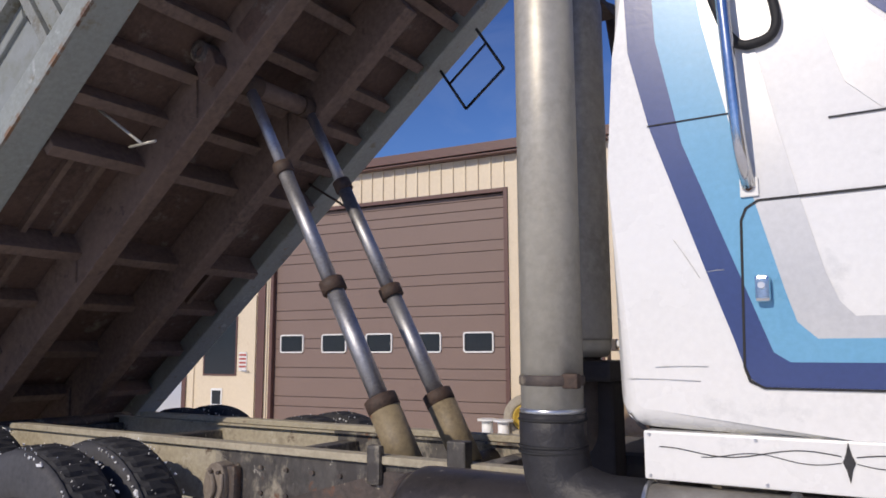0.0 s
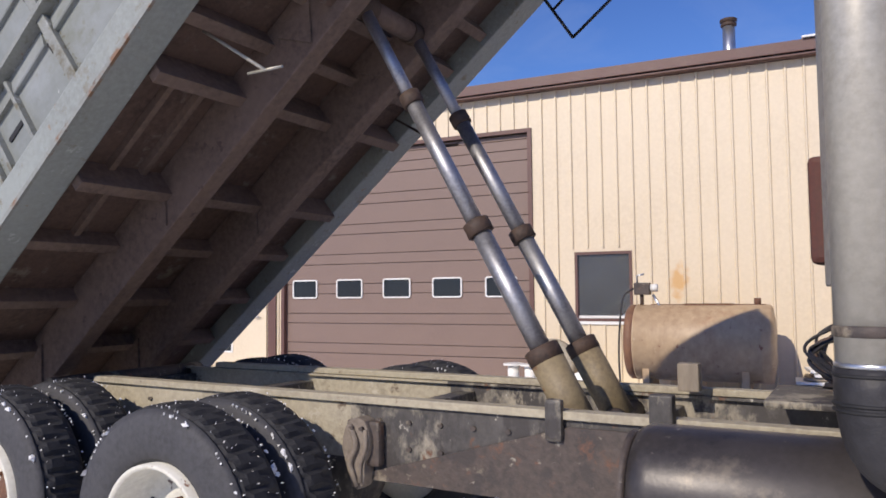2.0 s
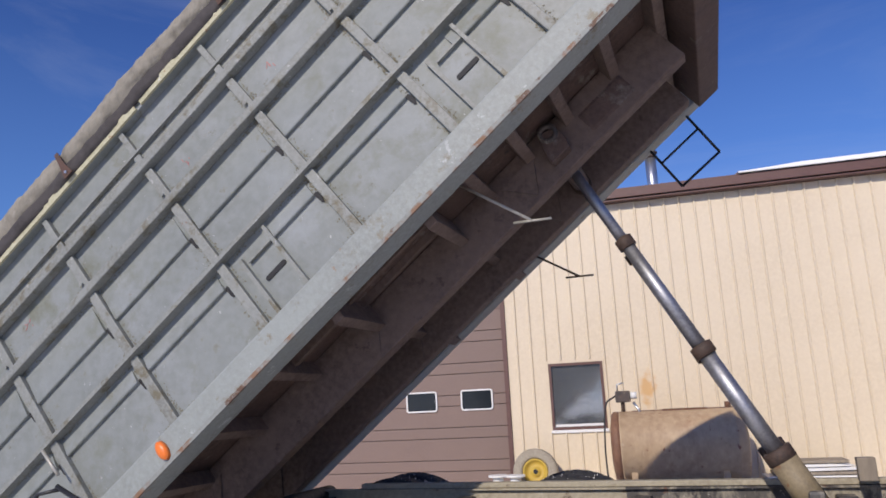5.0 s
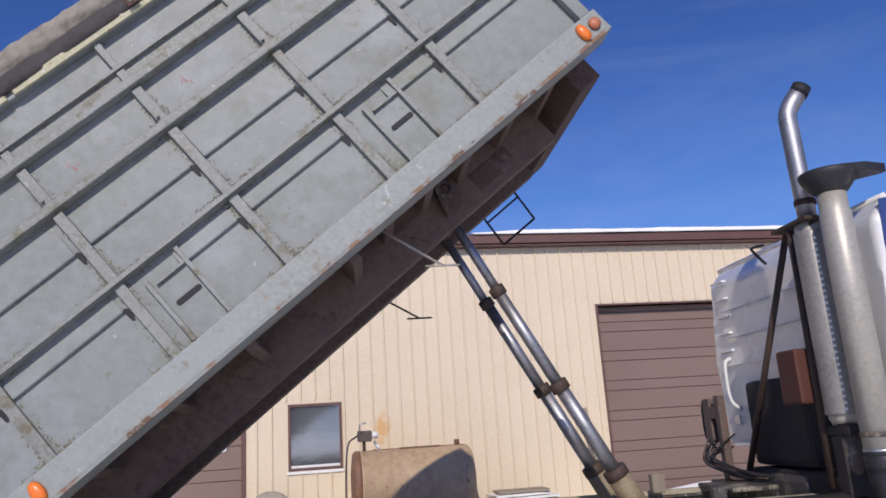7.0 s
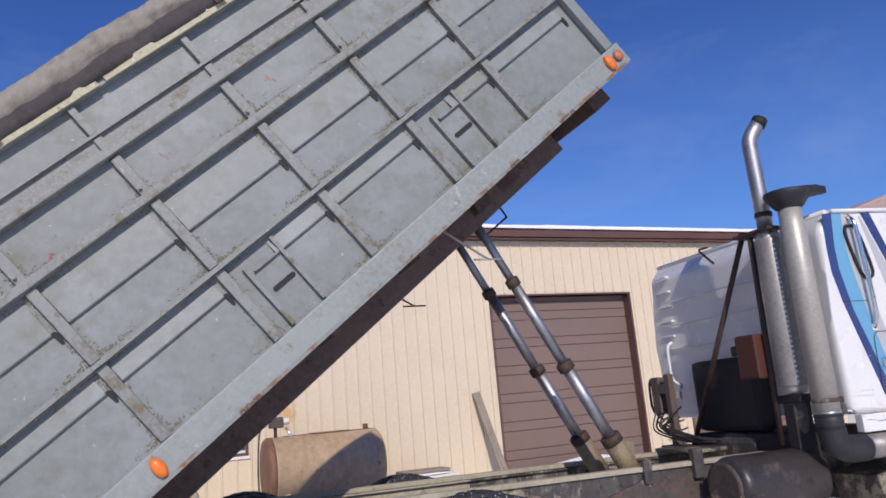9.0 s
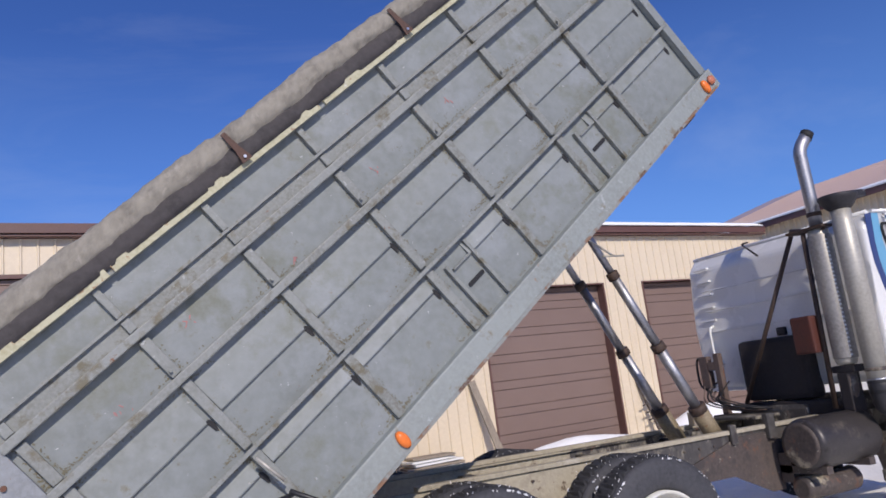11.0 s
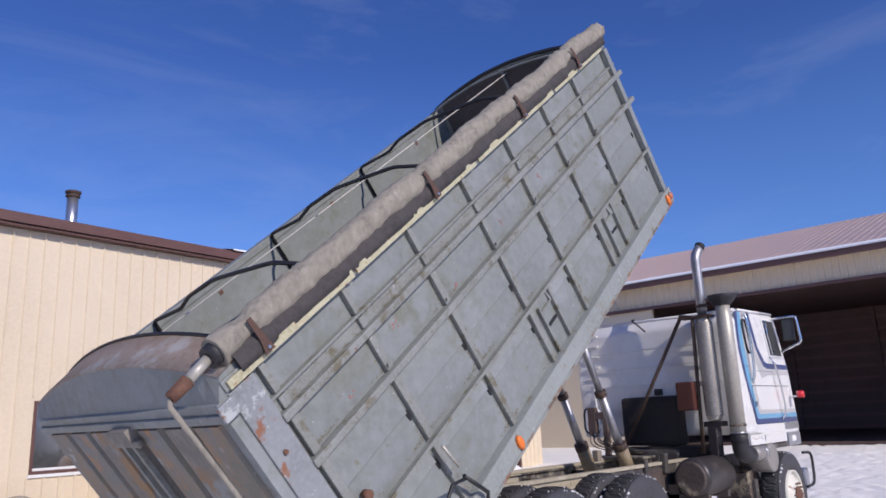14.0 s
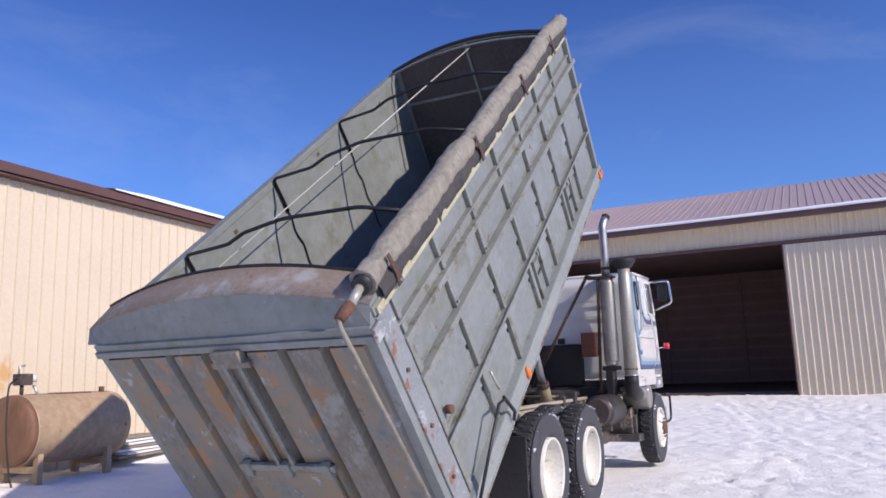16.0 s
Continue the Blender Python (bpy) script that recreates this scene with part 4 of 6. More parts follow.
for w in (-0.30, 0.10, 0.50):
    part("post_rivet", bt([(0.16, YR - 0.058, w), (0.16, YR - 0.044, w)], 0.014, 10), hub_rust, truck, "rusty rivet")
# left side
left = part("bed_side", bb((U0, LEN, YL - 0.03, YL, FLOOR, TOP)), bed_paint, truck, "grey worn steel bed side")
for u in RIBS:
    part("rib", bb((u - 0.035, u + 0.035, YL, YL + 0.055, FLOOR + 0.012, 0.93)), rib_paint, left)
part("top_rail", bb((U0, LEN, YL - 0.04, YL + 0.045, 0.90, 0.957), bevel=0.008), bed_paint, left)
part("side_skirt", bb((U0 - 0.02, LEN + 0.03, YL - 0.10, YL + 0.07, FLOOR - 0.135, FLOOR + 0.010), bevel=0.01), skirt_paint, truck, "light grey lower bed skirt")
for u, w in ((1.5, 0.82), (2.9, 0.84), (4.3, 0.80), (0.8, 0.85)):
    part("tie_plate", bb((u, u + 0.035, YL - 0.036, YL - 0.031, w, w + 0.03)), hub_rust, left, "rusty tie plate")
# floor and understructure
floor_ = part("bed_floor", bb((U0, LEN, YR + 0.03, YL - 0.03, FLOOR - 0.02, FLOOR)), under_steel, truck, "grimy steel bed floor")
for u in (0.30, 0.74, 1.18, 1.62, 2.06, 2.51, 3.15, 3.42, 3.70, 3.98, 4.30, 4.62):
    deep = 0.17 if u in (2.51, 3.15) else 0.11
    part("crossmember", bb((u - 0.03, u + 0.03, YR + 0.11, YL - 0.11, FLOOR - deep, FLOOR - 0.021), bevel=0.006), sill_steel, floor_, "dusty channel crossmember")
for u0, u1, y in ((2.54, 3.12, -0.72), (2.54, 3.12, -0.55), (2.08, 2.48, -0.66), (2.54, 3.12, 0.45), (2.08, 2.48, 0.60)):
    part("stringer", bb((u0, u1, y - 0.015, y + 0.015, FLOOR - 0.06, FLOOR - 0.021)), sill_steel, floor_)
for y in (-0.385, 0.235):
    sill = part("bed_sill", bb((0.05, 4.60, y - 0.05, y + 0.05, FLOOR - 0.29, FLOOR - 0.022), bevel=0.01), sill_steel, truck, "deep dusty longitudinal sill")
    for u in (1.14, 2.42, 3.60):
        bm = bmesh.new()
        prism(bm, [(u - 0.12, FLOOR - 0.10), (u + 0.12, FLOOR - 0.10), (u, FLOOR - 0.27)], lambda a, b, d, y=y: BED @ Vector((a, y - 0.064 + d, b)), 0.012)
        part("gusset", bm, sill_steel, sill)
part("front_bolster", bb((LEN - 0.20, LEN - 0.04, -0.80, 0.66, FLOOR - 0.24, FLOOR - 0.02), bevel=0.012), under_steel, truck, "dark front bolster")
part("hoist_cross_tube", bt([(3.83, -0.40, FLOOR - 0.20), (3.83, 0.30, FLOOR - 0.20)], 0.055, 18), sill_steel, truck, "thick cross tube holding the hoist")
for y in (-0.47, 0.32):
    bm = bmesh.new()
    prism(bm, [(3.76, FLOOR - 0.225), (3.88, FLOOR - 0.225), (3.90, FLOOR - 0.17), (3.895, FLOOR - 0.11), (3.87, FLOOR - 0.08), (3.83, FLOOR - 0.07), (3.80, FLOOR - 0.09), (3.785, FLOOR - 0.13), (3.765, FLOOR - 0.18)], lambda a, b, d, y=y: BED @ Vector((a, y - 0.04 + d, b)), 0.08, 0.008)
    part("hoist_bracket", bm, under_steel, truck, "grimy cast hoist bracket")
    part("bracket_boss", lathe(bmesh.new(), [(0.030, 0.0), (0.052, 0.0), (0.052, 0.11), (0.030, 0.11), (0.028, 0.09), (0.028, 0.01)], BED @ Matrix.Translation((3.85, y + 0.055, FLOOR - 0.095)) @ Matrix.Rotation(radians(90), 4, "X"), 20), frame_rust, truck, "bored round boss")
part("hydraulic_box", bb((4.02, 4.32, -0.44, -0.32, FLOOR - 0.24, FLOOR - 0.11), bevel=0.02), under_steel, truck, "oily black box under the floor")
# hanging pull rods with T ends and the folded ladder frame
for (u, y, w), (u2, y2, w2) in (((3.36, -0.75, FLOOR - 0.05), (3.487, -0.75, FLOOR - 0.443)), ((3.30, 0.72, FLOOR - 0.10), (3.43, 0.72, FLOOR - 0.46))):
    rod = part("pull_rod", bt([(u, y, w), (u2, y2, w2)], 0.008, 8), can_steel if y < 0 else collar_steel, truck, "thin hanging pull rod")
    part("rod_handle", bt([(u2 - 0.07, y2, w2 + 0.057), (u2 + 0.07, y2, w2 - 0.057)], 0.007, 8), can_steel if y < 0 else collar_steel, rod, "T-shaped handle")
lad = [(4.37, 0.95, FLOOR - 0.10), (4.33, 0.95, FLOOR - 0.46), (4.655, 0.95, FLOOR - 0.468), (4.70, 0.95, FLOOR - 0.10)]
for a, b in ((0, 1), (1, 2), (2, 3)):
    part("ladder_bar", bt([lad[a], lad[b]], 0.010, 8), black_tube, truck, "thin dark ladder bar")
part("ladder_rung", bt([(4.355, 0.95, FLOOR - 0.25), (4.675, 0.95, FLOOR - 0.255)], 0.009, 8), black_tube, truck, "thin dark ladder rung")


def arch(y, base, rise):
    mid, half = (YR + YL) / 2, (YL - YR) / 2
    return base + rise * (1 - ((y - mid) / half) ** 2)


ys = [YR + (YL - YR) * k / 20 for k in range(21)]
# front wall with its arched top
bm = bmesh.new()
prism(bm, [(YR, FLOOR)] + [(y, arch(y, TOP, 0.15)) for y in ys] + [(YL, FLOOR)], lambda a, b, d: BED @ Vector((LEN - 0.03 + d, a, b)), 0.03)
fw = part("front_wall", bm, bed_paint, truck, "grey front wall with an arched top")
bm = bmesh.new()
sweep(bm, [(LEN - 0.02, y, arch(y, TOP + 0.01, 0.155)) for y in ys], 0.022, 8, True, BED)
part("arch_rim", bm, black_tube, fw, "dark rubber rim on the arch")
bm = bmesh.new()
sweep(bm, [(LEN - 0.14, y, arch(y, TOP + 0.0, 0.13)) for y in ys], 0.014, 8, True, BED)
part("arch_hoop", bm, rib_paint, fw, "grey inner hoop")
# thin plate over the wall's inner face, darker than the bed sides
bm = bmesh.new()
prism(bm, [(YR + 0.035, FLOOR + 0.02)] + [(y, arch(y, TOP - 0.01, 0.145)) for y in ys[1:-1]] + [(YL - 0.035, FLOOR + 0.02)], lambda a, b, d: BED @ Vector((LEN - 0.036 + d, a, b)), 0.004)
part("wall_liner", bm, material("dark_brown_plate", (0.085, 0.07, 0.068), 0.7, 0, (0.05, 0.042, 0.042), 2.0, 0.3, 25, 0.2, [((0.16, 0.14, 0.13), 5.0, 0.62, 0.08)]), fw, "thin dark brown plate inside the front wall")
part("wall_brace", bb((LEN - 0.055, LEN - 0.031, -0.02, 0.005, FLOOR + 0.3, 1.09)), rib_paint, fw)
part("wall_brace", bb((LEN - 0.055, LEN - 0.031, YR + 0.05, YL - 0.05, 0.55, 0.575)), rib_paint, fw)
ys2 = [YR - 0.03 + (YL + 0.12 - YR) * k / 20 for k in range(21)]
TAIL = BED @ Matrix.Translation((U0, 0, 0))


def tb(*d, bevel=0.0):
    return boxes(*d, m=TAIL, bevel=bevel)


# tailgate
gate_brown = material("tailgate_brown_wear", (0.212, 0.198, 0.172), 0.65, 0, (0.135, 0.118, 0.10), 3.0, 0.3, 22, 0.15, [((0.30, 0.18, 0.09), 3.0, 0.53, 0.10), ((0.27, 0.28, 0.27), 4.0, 0.53, 0.08), ((0.12, 0.08, 0.06), 13.0, 0.66, 0.05)], stretch=(1, 1, 0.3))
gate = part("tailgate", tb((-0.02, 0.0, YR + 0.0, YL, FLOOR - 0.05, 0.855)), gate_paint, truck, "worn grey and rusty tailgate")
for k in range(7):
    y = YR + 0.15 + (YL - YR - 0.30) * k / 6
    bm = bmesh.new()
    prism(bm, [(y - 0.128, -0.021), (y - 0.104, -0.080), (y + 0.104, -0.080), (y + 0.128, -0.021)], lambda a, b, d: TAIL @ Vector((b, a, FLOOR + 0.0 + d)), 1.36)
    part("gate_rib", bm, gate_brown if k in (1, 3, 4) else gate_paint, gate)
part("gate_lip", tb((-0.085, 0.02, YR - 0.04, YL + 0.03, 0.795, 0.84), (-0.07, 0.02, YR - 0.035, YL + 0.02, 0.84, 0.885), bevel=0.006), bed_paint, gate, "grey folded top lip")
part("gate_frame", tb((-0.06, 0.0, YR - 0.03, YR + 0.035, FLOOR, 0.795), (-0.06, 0.0, YL - 0.035, YL + 0.03, FLOOR, 0.795), (-0.05, 0.0, YR + 0.035, YL - 0.035, FLOOR - 0.06, FLOOR + 0.01)), bed_paint, gate)
for y in (-0.145, -0.035):
    part("rack_bar", tb((-0.118, -0.091, y - 0.014, y + 0.014, -0.10, 0.81), bevel=0.004), rib_paint, gate, "upright rack bar of the grain gate")
part("rack_head", tb((-0.13, -0.06, -0.19, 0.01, 0.735, 0.815), (-0.118, -0.09, -0.23, 0.05, 0.70, 0.745), bevel=0.012), gate_brown, gate, "rusty rack bearing")
part("gate_bar", tb((-0.122, -0.092, -0.44, 0.28, -0.10, -0.05), bevel=0.006), rib_paint, gate, "grey bar over the grain door")
part("grain_door", tb((-0.112, -0.0895, -0.40, 0.24, FLOOR + 0.02, -0.11), bevel=0.004), gate_paint, gate, "small sliding grain door")
for y in (-0.38, -0.09, 0.22):
    part("gate_clip", tb((-0.135, -0.090, y - 0.03, y + 0.03, -0.14, -0.03), bevel=0.006), rib_paint, gate)
# sloping arched end cap over the tailgate
bm = bmesh.new()
lo = [bm.verts.new(TAIL @ Vector((-0.05, y, 0.885))) for y in ys2]
hi = [bm.verts.new(TAIL @ Vector((0.02, y, arch(y, 0.985, 0.135)))) for y in ys2]
hi2 = [bm.verts.new(TAIL @ Vector((0.22, y, arch(y, 1.005, 0.145)))) for y in ys2]
lo2 = [bm.verts.new(TAIL @ Vector((0.0, y, 0.865))) for y in ys2]
bk = [bm.verts.new(TAIL @ Vector((0.22, y, arch(y, 0.985, 0.135)))) for y in ys2]
for p, q in ((lo, hi), (hi2, bk), (bk, lo2), (lo2, lo)):
    for k in range(20):
        bm.faces.new((p[k], p[k + 1], q[k + 1], q[k]))
for k in (0, 20):
    bm.faces.new((lo[k], hi[k], hi2[k], bk[k], lo2[k]))
cap = part("end_cap", bm, bed_paint, truck, "grey arched end cap over the tailgate")
bm = bmesh.new()
t0 = [bm.verts.new(TAIL @ Vector((0.015, y, arch(y, 0.987, 0.137)))) for y in ys2]
t1 = [bm.verts.new(TAIL @ Vector((0.225, y, arch(y, 1.009, 0.147)))) for y in ys2]
t2 = [bm.verts.new(TAIL @ Vector((0.225, y, arch(y, 0.995, 0.147)))) for y in ys2]
t3 = [bm.verts.new(TAIL @ Vector((0.015, y, arch(y, 0.973, 0.137)))) for y in ys2]
for p, q in ((t0, t1), (t1, t2), (t2, t3), (t3, t0)):
    for k in range(20):
        bm.faces.new((p[k], p[k + 1], q[k + 1], q[k])).smooth = True
part("cap_top", bm, material("rusty_brown_cap", (0.29, 0.24, 0.195), 0.65, 0, (0.22, 0.155, 0.115), 3.0, 0.3, 30, 0.25, [((0.38, 0.365, 0.345), 3.0, 0.54, 0.10), ((0.22, 0.12, 0.07), 8.0, 0.62, 0.05)]), cap, "rusty brown cap top")
bm = bmesh.new()
sweep(bm, [(0.235, y, arch(y, 1.012, 0.148)) for y in ys2], 0.011, 8, True, TAIL)
part("cap_rim", bm, black_tube, cap, "black rim bar")

# rolled tarp with its straps, flap and crank
bm = bmesh.new()
n, seg = 28, 330
rings = []
TY_, TZ_ = YR + 0.002, TOP + 0.106
STRAPS = (0.36, 1.90, 3.17, 4.26)
for i in range(seg + 1):
    u = 0.17 + (LEN - 0.12) * i / seg
    c = Vector((u, TY_ + 0.022 * noise.noise(Vector((u * 1.1, 0, 5))), TZ_ + 0.028 * noise.noise(Vector((u * 0.9, 9, 0)))))
    pinch = 1.0 - 0.16 * sum(math.exp(-((u - s) / 0.05) ** 2) for s in STRAPS) + 0.12 * noise.noise(Vector((u * 2.2, 3, 8)))
    ring = []
    for k in range(n):
        a = 2 * math.pi * k / n
        r = 0.076 * pinch * (1 + 0.13 * noise.noise(Vector((u * 4 + 2.5 * math.sin(a), math.cos(a) * 1.6, a * 0.5))) + 0.11 * noise.noise(Vector((u * 12 + 3 * math.sin(a), math.cos(a) * 2.2, math.sin(a) * 2.2))) + 0.09 * noise.noise(Vector((u * 30 + 5 * math.cos(a), math.cos(a) * 3, math.sin(a) * 3))))
        ring.append(bm.verts.new(BED @ (c + Vector((0, math.cos(a) * r, math.sin(a) * r)))))
    rings.append(ring)
for p, q in zip(rings, rings[1:]):
    for k in range(n):
        bm.faces.new((p[k], p[(k + 1) % n], q[(k + 1) % n], q[k])).smooth = True
bm.faces.new(rings[0])
bm.faces.new(rings[-1])
tarp = part("tarp_roll", bm, tarp_cloth, truck, "rolled faded brown tarp along the bed edge")
for u in STRAPS:
    bm = bmesh.new()
    prism(bm, [(u - 0.013, TOP + 0.150), (u + 0.013, TOP + 0.150), (u + 0.018, TOP + 0.04), (u + 0.032, TOP - 0.032), (u - 0.032, TOP - 0.032), (u - 0.018, TOP + 0.04)], lambda a, b, d: BED @ Vector((a, YR - 0.090 + d + 0.25 * max(0.0, b - TOP - 0.10), b)), 0.006)
    part("strap", bm, strap_brown, tarp, "dark brown strap over the flap")
    part("strap_bolt", bt([(u, YR - 0.10, TOP - 0.01), (u, YR - 0.088, TOP - 0.01)], 0.009, 8), galv, tarp)
bm = bmesh.new()
rows = []
for i in range(150):
    u = 0.20 + (LEN - 0.20) * i / 149
    o = 0.022 * noise.noise(Vector((u * 5, 2, 0))) + 0.012 * noise.noise(Vector((u * 17, 4, 0)))
    sag = 0.005 * noise.noise(Vector((u * 2.1, 6, 1)))
    rows.append([bm.verts.new(BED @ Vector((u, YR - d - o * g, TOP + w + sag * g))) for d, w, g in ((0.020, 0.095, 0.1), (0.050, 0.072, 0.3), (0.066, 0.045, 1), (0.068, 0.010, 1), (0.062, -0.026, 0.5), (0.052, -0.026, 0.5), (0.050, 0.03, 0.4), (0.03, 0.08, 0.2))])
for p, q in zip(rows, rows[1:]):
    for k in range(7):
        bm.faces.new((p[k], q[k], q[k + 1], p[k + 1])).smooth = True
part("tarp_flap", bm, tarp_dark, truck, "dark charcoal tarp flap below the roll")
part("roll_collar", bt([(0.21, TY_, TZ_), (0.13, TY_, TZ_)], [0.068, 0.058], 20), rubber, truck, "black clamp on the roll end")
part("roll_tube", bt([(0.13, TY_, TZ_), (0.0, YR - 0.0, TOP + 0.09)], 0.028, 14), can_steel, truck, "dull metal roll tube end")
crank = part("crank_joint", bt([(0.0, YR, TOP + 0.09), (-0.10, YR + 0.02, TOP + 0.075)], [0.038, 0.032], 12), hub_rust, truck, "rusty universal joint")
part("crank_rod", bt([(-0.098, YR + 0.02, TOP + 0.078), (-0.125, YR + 0.012, TOP + 0.05), (-0.105, YR - 0.05, -0.56)], 0.014, 12), tarp_cloth, crank, "long grey crank rod")
part("hinge_knuckle", bb((0.0, 0.10, YR - 0.070, YR - 0.046, 0.80, 0.885), bevel=0.01), chipped, truck, "rusty tailgate hinge")
arm = part("latch_rod", bt([(0.14, YR - 0.10, -0.62), (0.82, YR - 0.13, -0.34), (0.93, YR - 0.12, -0.40)], 0.012, 10), black_tube, truck, "black tailgate latch rod")
part("latch_clamp", bt([(0.93, YR - 0.09, -0.16), (0.95, YR - 0.10, -0.33)], 0.010, 10), can_steel, arm, "pale taped clamp")
part("latch_knob", bt([(0.40, YR - 0.06, 0.0), (0.40, YR - 0.02, 0.0)], 0.03, 12), hub_rust, arm, "rusty round knob")
part("latch_arm", bt([(0.93, YR - 0.12, -0.38), (1.03, YR - 0.11, -0.60), (1.01, YR - 0.09, -0.66)], 0.014, 8), black_tube, arm)
# bows over the open bed and the tarp cord
for u in (0.95, 2.17, 3.42):
    pts = bend([(u, YL - 0.05, TOP - 0.30), (u, YL - 0.045, TOP + 0.01), (u, YL - 0.46, TOP + 0.05), (u, YL - 0.64, TOP + 0.12), (u, -0.05, TOP + 0.18), (u, YR + 0.38, TOP + 0.18), (u, YR + 0.06, TOP + 0.10)], 4, 0.12)
    part("bow", bt(pts, 0.015, 8), black_tube, truck, "black tubular tarp bow")
# thin wavy black bars down the left wall, below two of the bows
for u in (2.17, 3.42):
    pts = [(u + 0.02 * math.sin(k * 1.9), YL - 0.042, TOP - 0.28 - 0.09 * k) for k in range(11)]
    part("tie_rope", bt(bend(pts, 3, 0.4), 0.008, 6), black_tube, truck, "thin wavy black bar down the inner wall")
part("tarp_cord", bt([(0.25, 0.42, TOP + 0.02), (LEN - 0.03, -0.05, TOP + 0.08)], 0.006, 6), cord_white, truck, "thin white tarp cord")

# hoist cylinders
def along(a, b, t):
    return Vector(a) + (Vector(b) - Vector(a)) * t


HEAD = BED @ Vector((3.83, 0, FLOOR - 0.20))
for y in (-0.28, 0.20):
    collar_, head_ = Vector((2.275, y, 1.34)), Vector((HEAD.x, y, HEAD.z))
    d = (head_ - collar_).normalized()
    foot = collar_ - d * 0.36
    span = (head_ - foot).length
    marks = [0.36 / span, 0.99 / span, 1.71 / span, 1.0]
    barrel = part("hoist_barrel", bar([foot, along(foot, head_, marks[0])], 0.074, 22), barrel_paint, truck, "olive hoist barrel")
    for t0, t1, r in zip(marks, marks[1:], (0.045, 0.039, 0.031)):
        part("hoist_stage", bar([along(foot, head_, t0 - 0.01), along(foot, head_, t1)], r, 22), rod_chrome, barrel, "oily chrome hoist stage")
    for t, r in zip(marks, (0.077, 0.062, 0.052)):
        p = along(foot, head_, t)
        part("collar", bar([p - d * 0.035, p - d * 0.03, p + d * 0.03, p + d * 0.035], [r - 0.01, r, r, r - 0.01], 22), collar_steel, barrel, "rusty black collar")
    part("rod_eye", bar([head_ - Vector((0, 0.07, 0)), head_ + Vector((0, 0.07, 0))], 0.065, 18), collar_steel, barrel)
part("hoist_trunnion", bar([(foot.x, -0.44, foot.z), (foot.x, 0.44, foot.z)], 0.05, 16), frame_rust, truck)

# frame
hanger_iron = material("dusty_cast_iron", (0.24, 0.20, 0.16), 0.8, 0, (0.13, 0.105, 0.085), 7.0, 0.3, 40, 0.3, [(RUST, 10.0, 0.66, 0.05)])
AT = Matrix.Translation((-0.115, 0, 0.29)) @ Matrix.Diagonal((1.05, 0.92, 0.82, 1))
for y in (-0.50, 0.50):
    s = -1 if y < 0 else 1
    rail = part("frame_rail", boxes((-0.70, 1.45, y - 0.012, y + 0.012, 0.70, 0.985), (-0.70, 1.45, y - 0.05 if s > 0 else y - 0.012, y + 0.012 if s > 0 else y + 0.05, 0.985, 1.0)), frame_dust, truck, "dusty beige frame rail")
    part("rail_front", boxes((1.45, 4.95, y - 0.014, y + 0.014, 0.62, 0.985), (1.45, 4.95, y - 0.05 if s > 0 else y - 0.014, y + 0.014 if s > 0 else y + 0.05, 0.985, 1.0)), frame_dark, rail, "black dusty frame rail")
    part("subframe", boxes((-0.30, 3.55, y - 0.04, y + 0.04, 1.004, 1.045), bevel=0.006), frame_dust, rail, "thin dusty subframe rail")
    bm = bmesh.new()
    prism(bm, [(1.45, 0.60), (2.35, 0.60), (2.72, 0.38), (2.86, 0.38), (2.86, 0.97), (2.45, 0.97)], lambda a, b, d, y=y, s=s: Vector((a, y + s * 0.016 + s * d, b)), 0.014)
    part("gusset_plate", bm, frame_rust, rail, "rusted gusset plate")
    for x in (0.15, 0.55, 0.95, 1.6, 1.75, 1.9, 2.05, 2.2):
        for z in (0.78, 0.92):
            part("rivet", bar([(x, y + s * 0.012, z), (x, y + s * 0.026, z)], 0.012, 8), frame_rust, rail)
part("frame_post", boxes((2.75, 2.83, -0.58, -0.515, 0.90, 1.15), bevel=0.008), frame_dark, truck, "black upright bracket")
part("frame_post", boxes((2.36, 2.43, -0.56, -0.515, 0.90, 1.10), bevel=0.02), frame_dark, truck, "black upright bracket")
part("frame_post", boxes((2.68, 2.77, 0.28, 0.36, 1.046, 1.20), bevel=0.008), old_wood, truck, "pale wooden block")
for x in (-0.55, 0.45, 1.55, 2.62, 3.6, 4.6):
    part("frame_crossmember", boxes((x - 0.05, x + 0.05, -0.488, 0.488, 0.66, 0.94), bevel=0.01), frame_dark, truck)
part("hinge_tube", bar([(-0.62, -0.60, 0.96), (-0.62, 0.62, 0.96)], 0.06, 18), frame_rust, truck, "rusty bed hinge tube")
bm = bmesh.new()
prism(bm, [(1.475, 0.88), (1.495, 0.925), (1.535, 0.94), (1.575, 0.925), (1.595, 0.87), (1.60, 0.80), (1.585, 0.735), (1.565, 0.70), (1.575, 0.64), (1.565, 0.58), (1.535, 0.555), (1.505, 0.575), (1.495, 0.64), (1.475, 0.70), (1.455, 0.77), (1.46, 0.83)], lambda a, b, d: Vector((a, -0.60 + d, b)), 0.085, 0.010)
hanger = part("spring_hanger", bm, hanger_iron, truck, "dusty cast iron spring hanger")
part("hanger_web", bar(bend([(1.50, -0.602, 0.90), (1.545, -0.612, 0.80), (1.50, -0.612, 0.70), (1.54, -0.604, 0.58)]), 0.015, 8), hanger_iron, hanger)
part("hanger_web", bar(bend([(1.58, -0.602, 0.88), (1.588, -0.608, 0.79), (1.555, -0.608, 0.70), (1.555, -0.604, 0.60)]), 0.011, 8), hanger_iron, hanger)
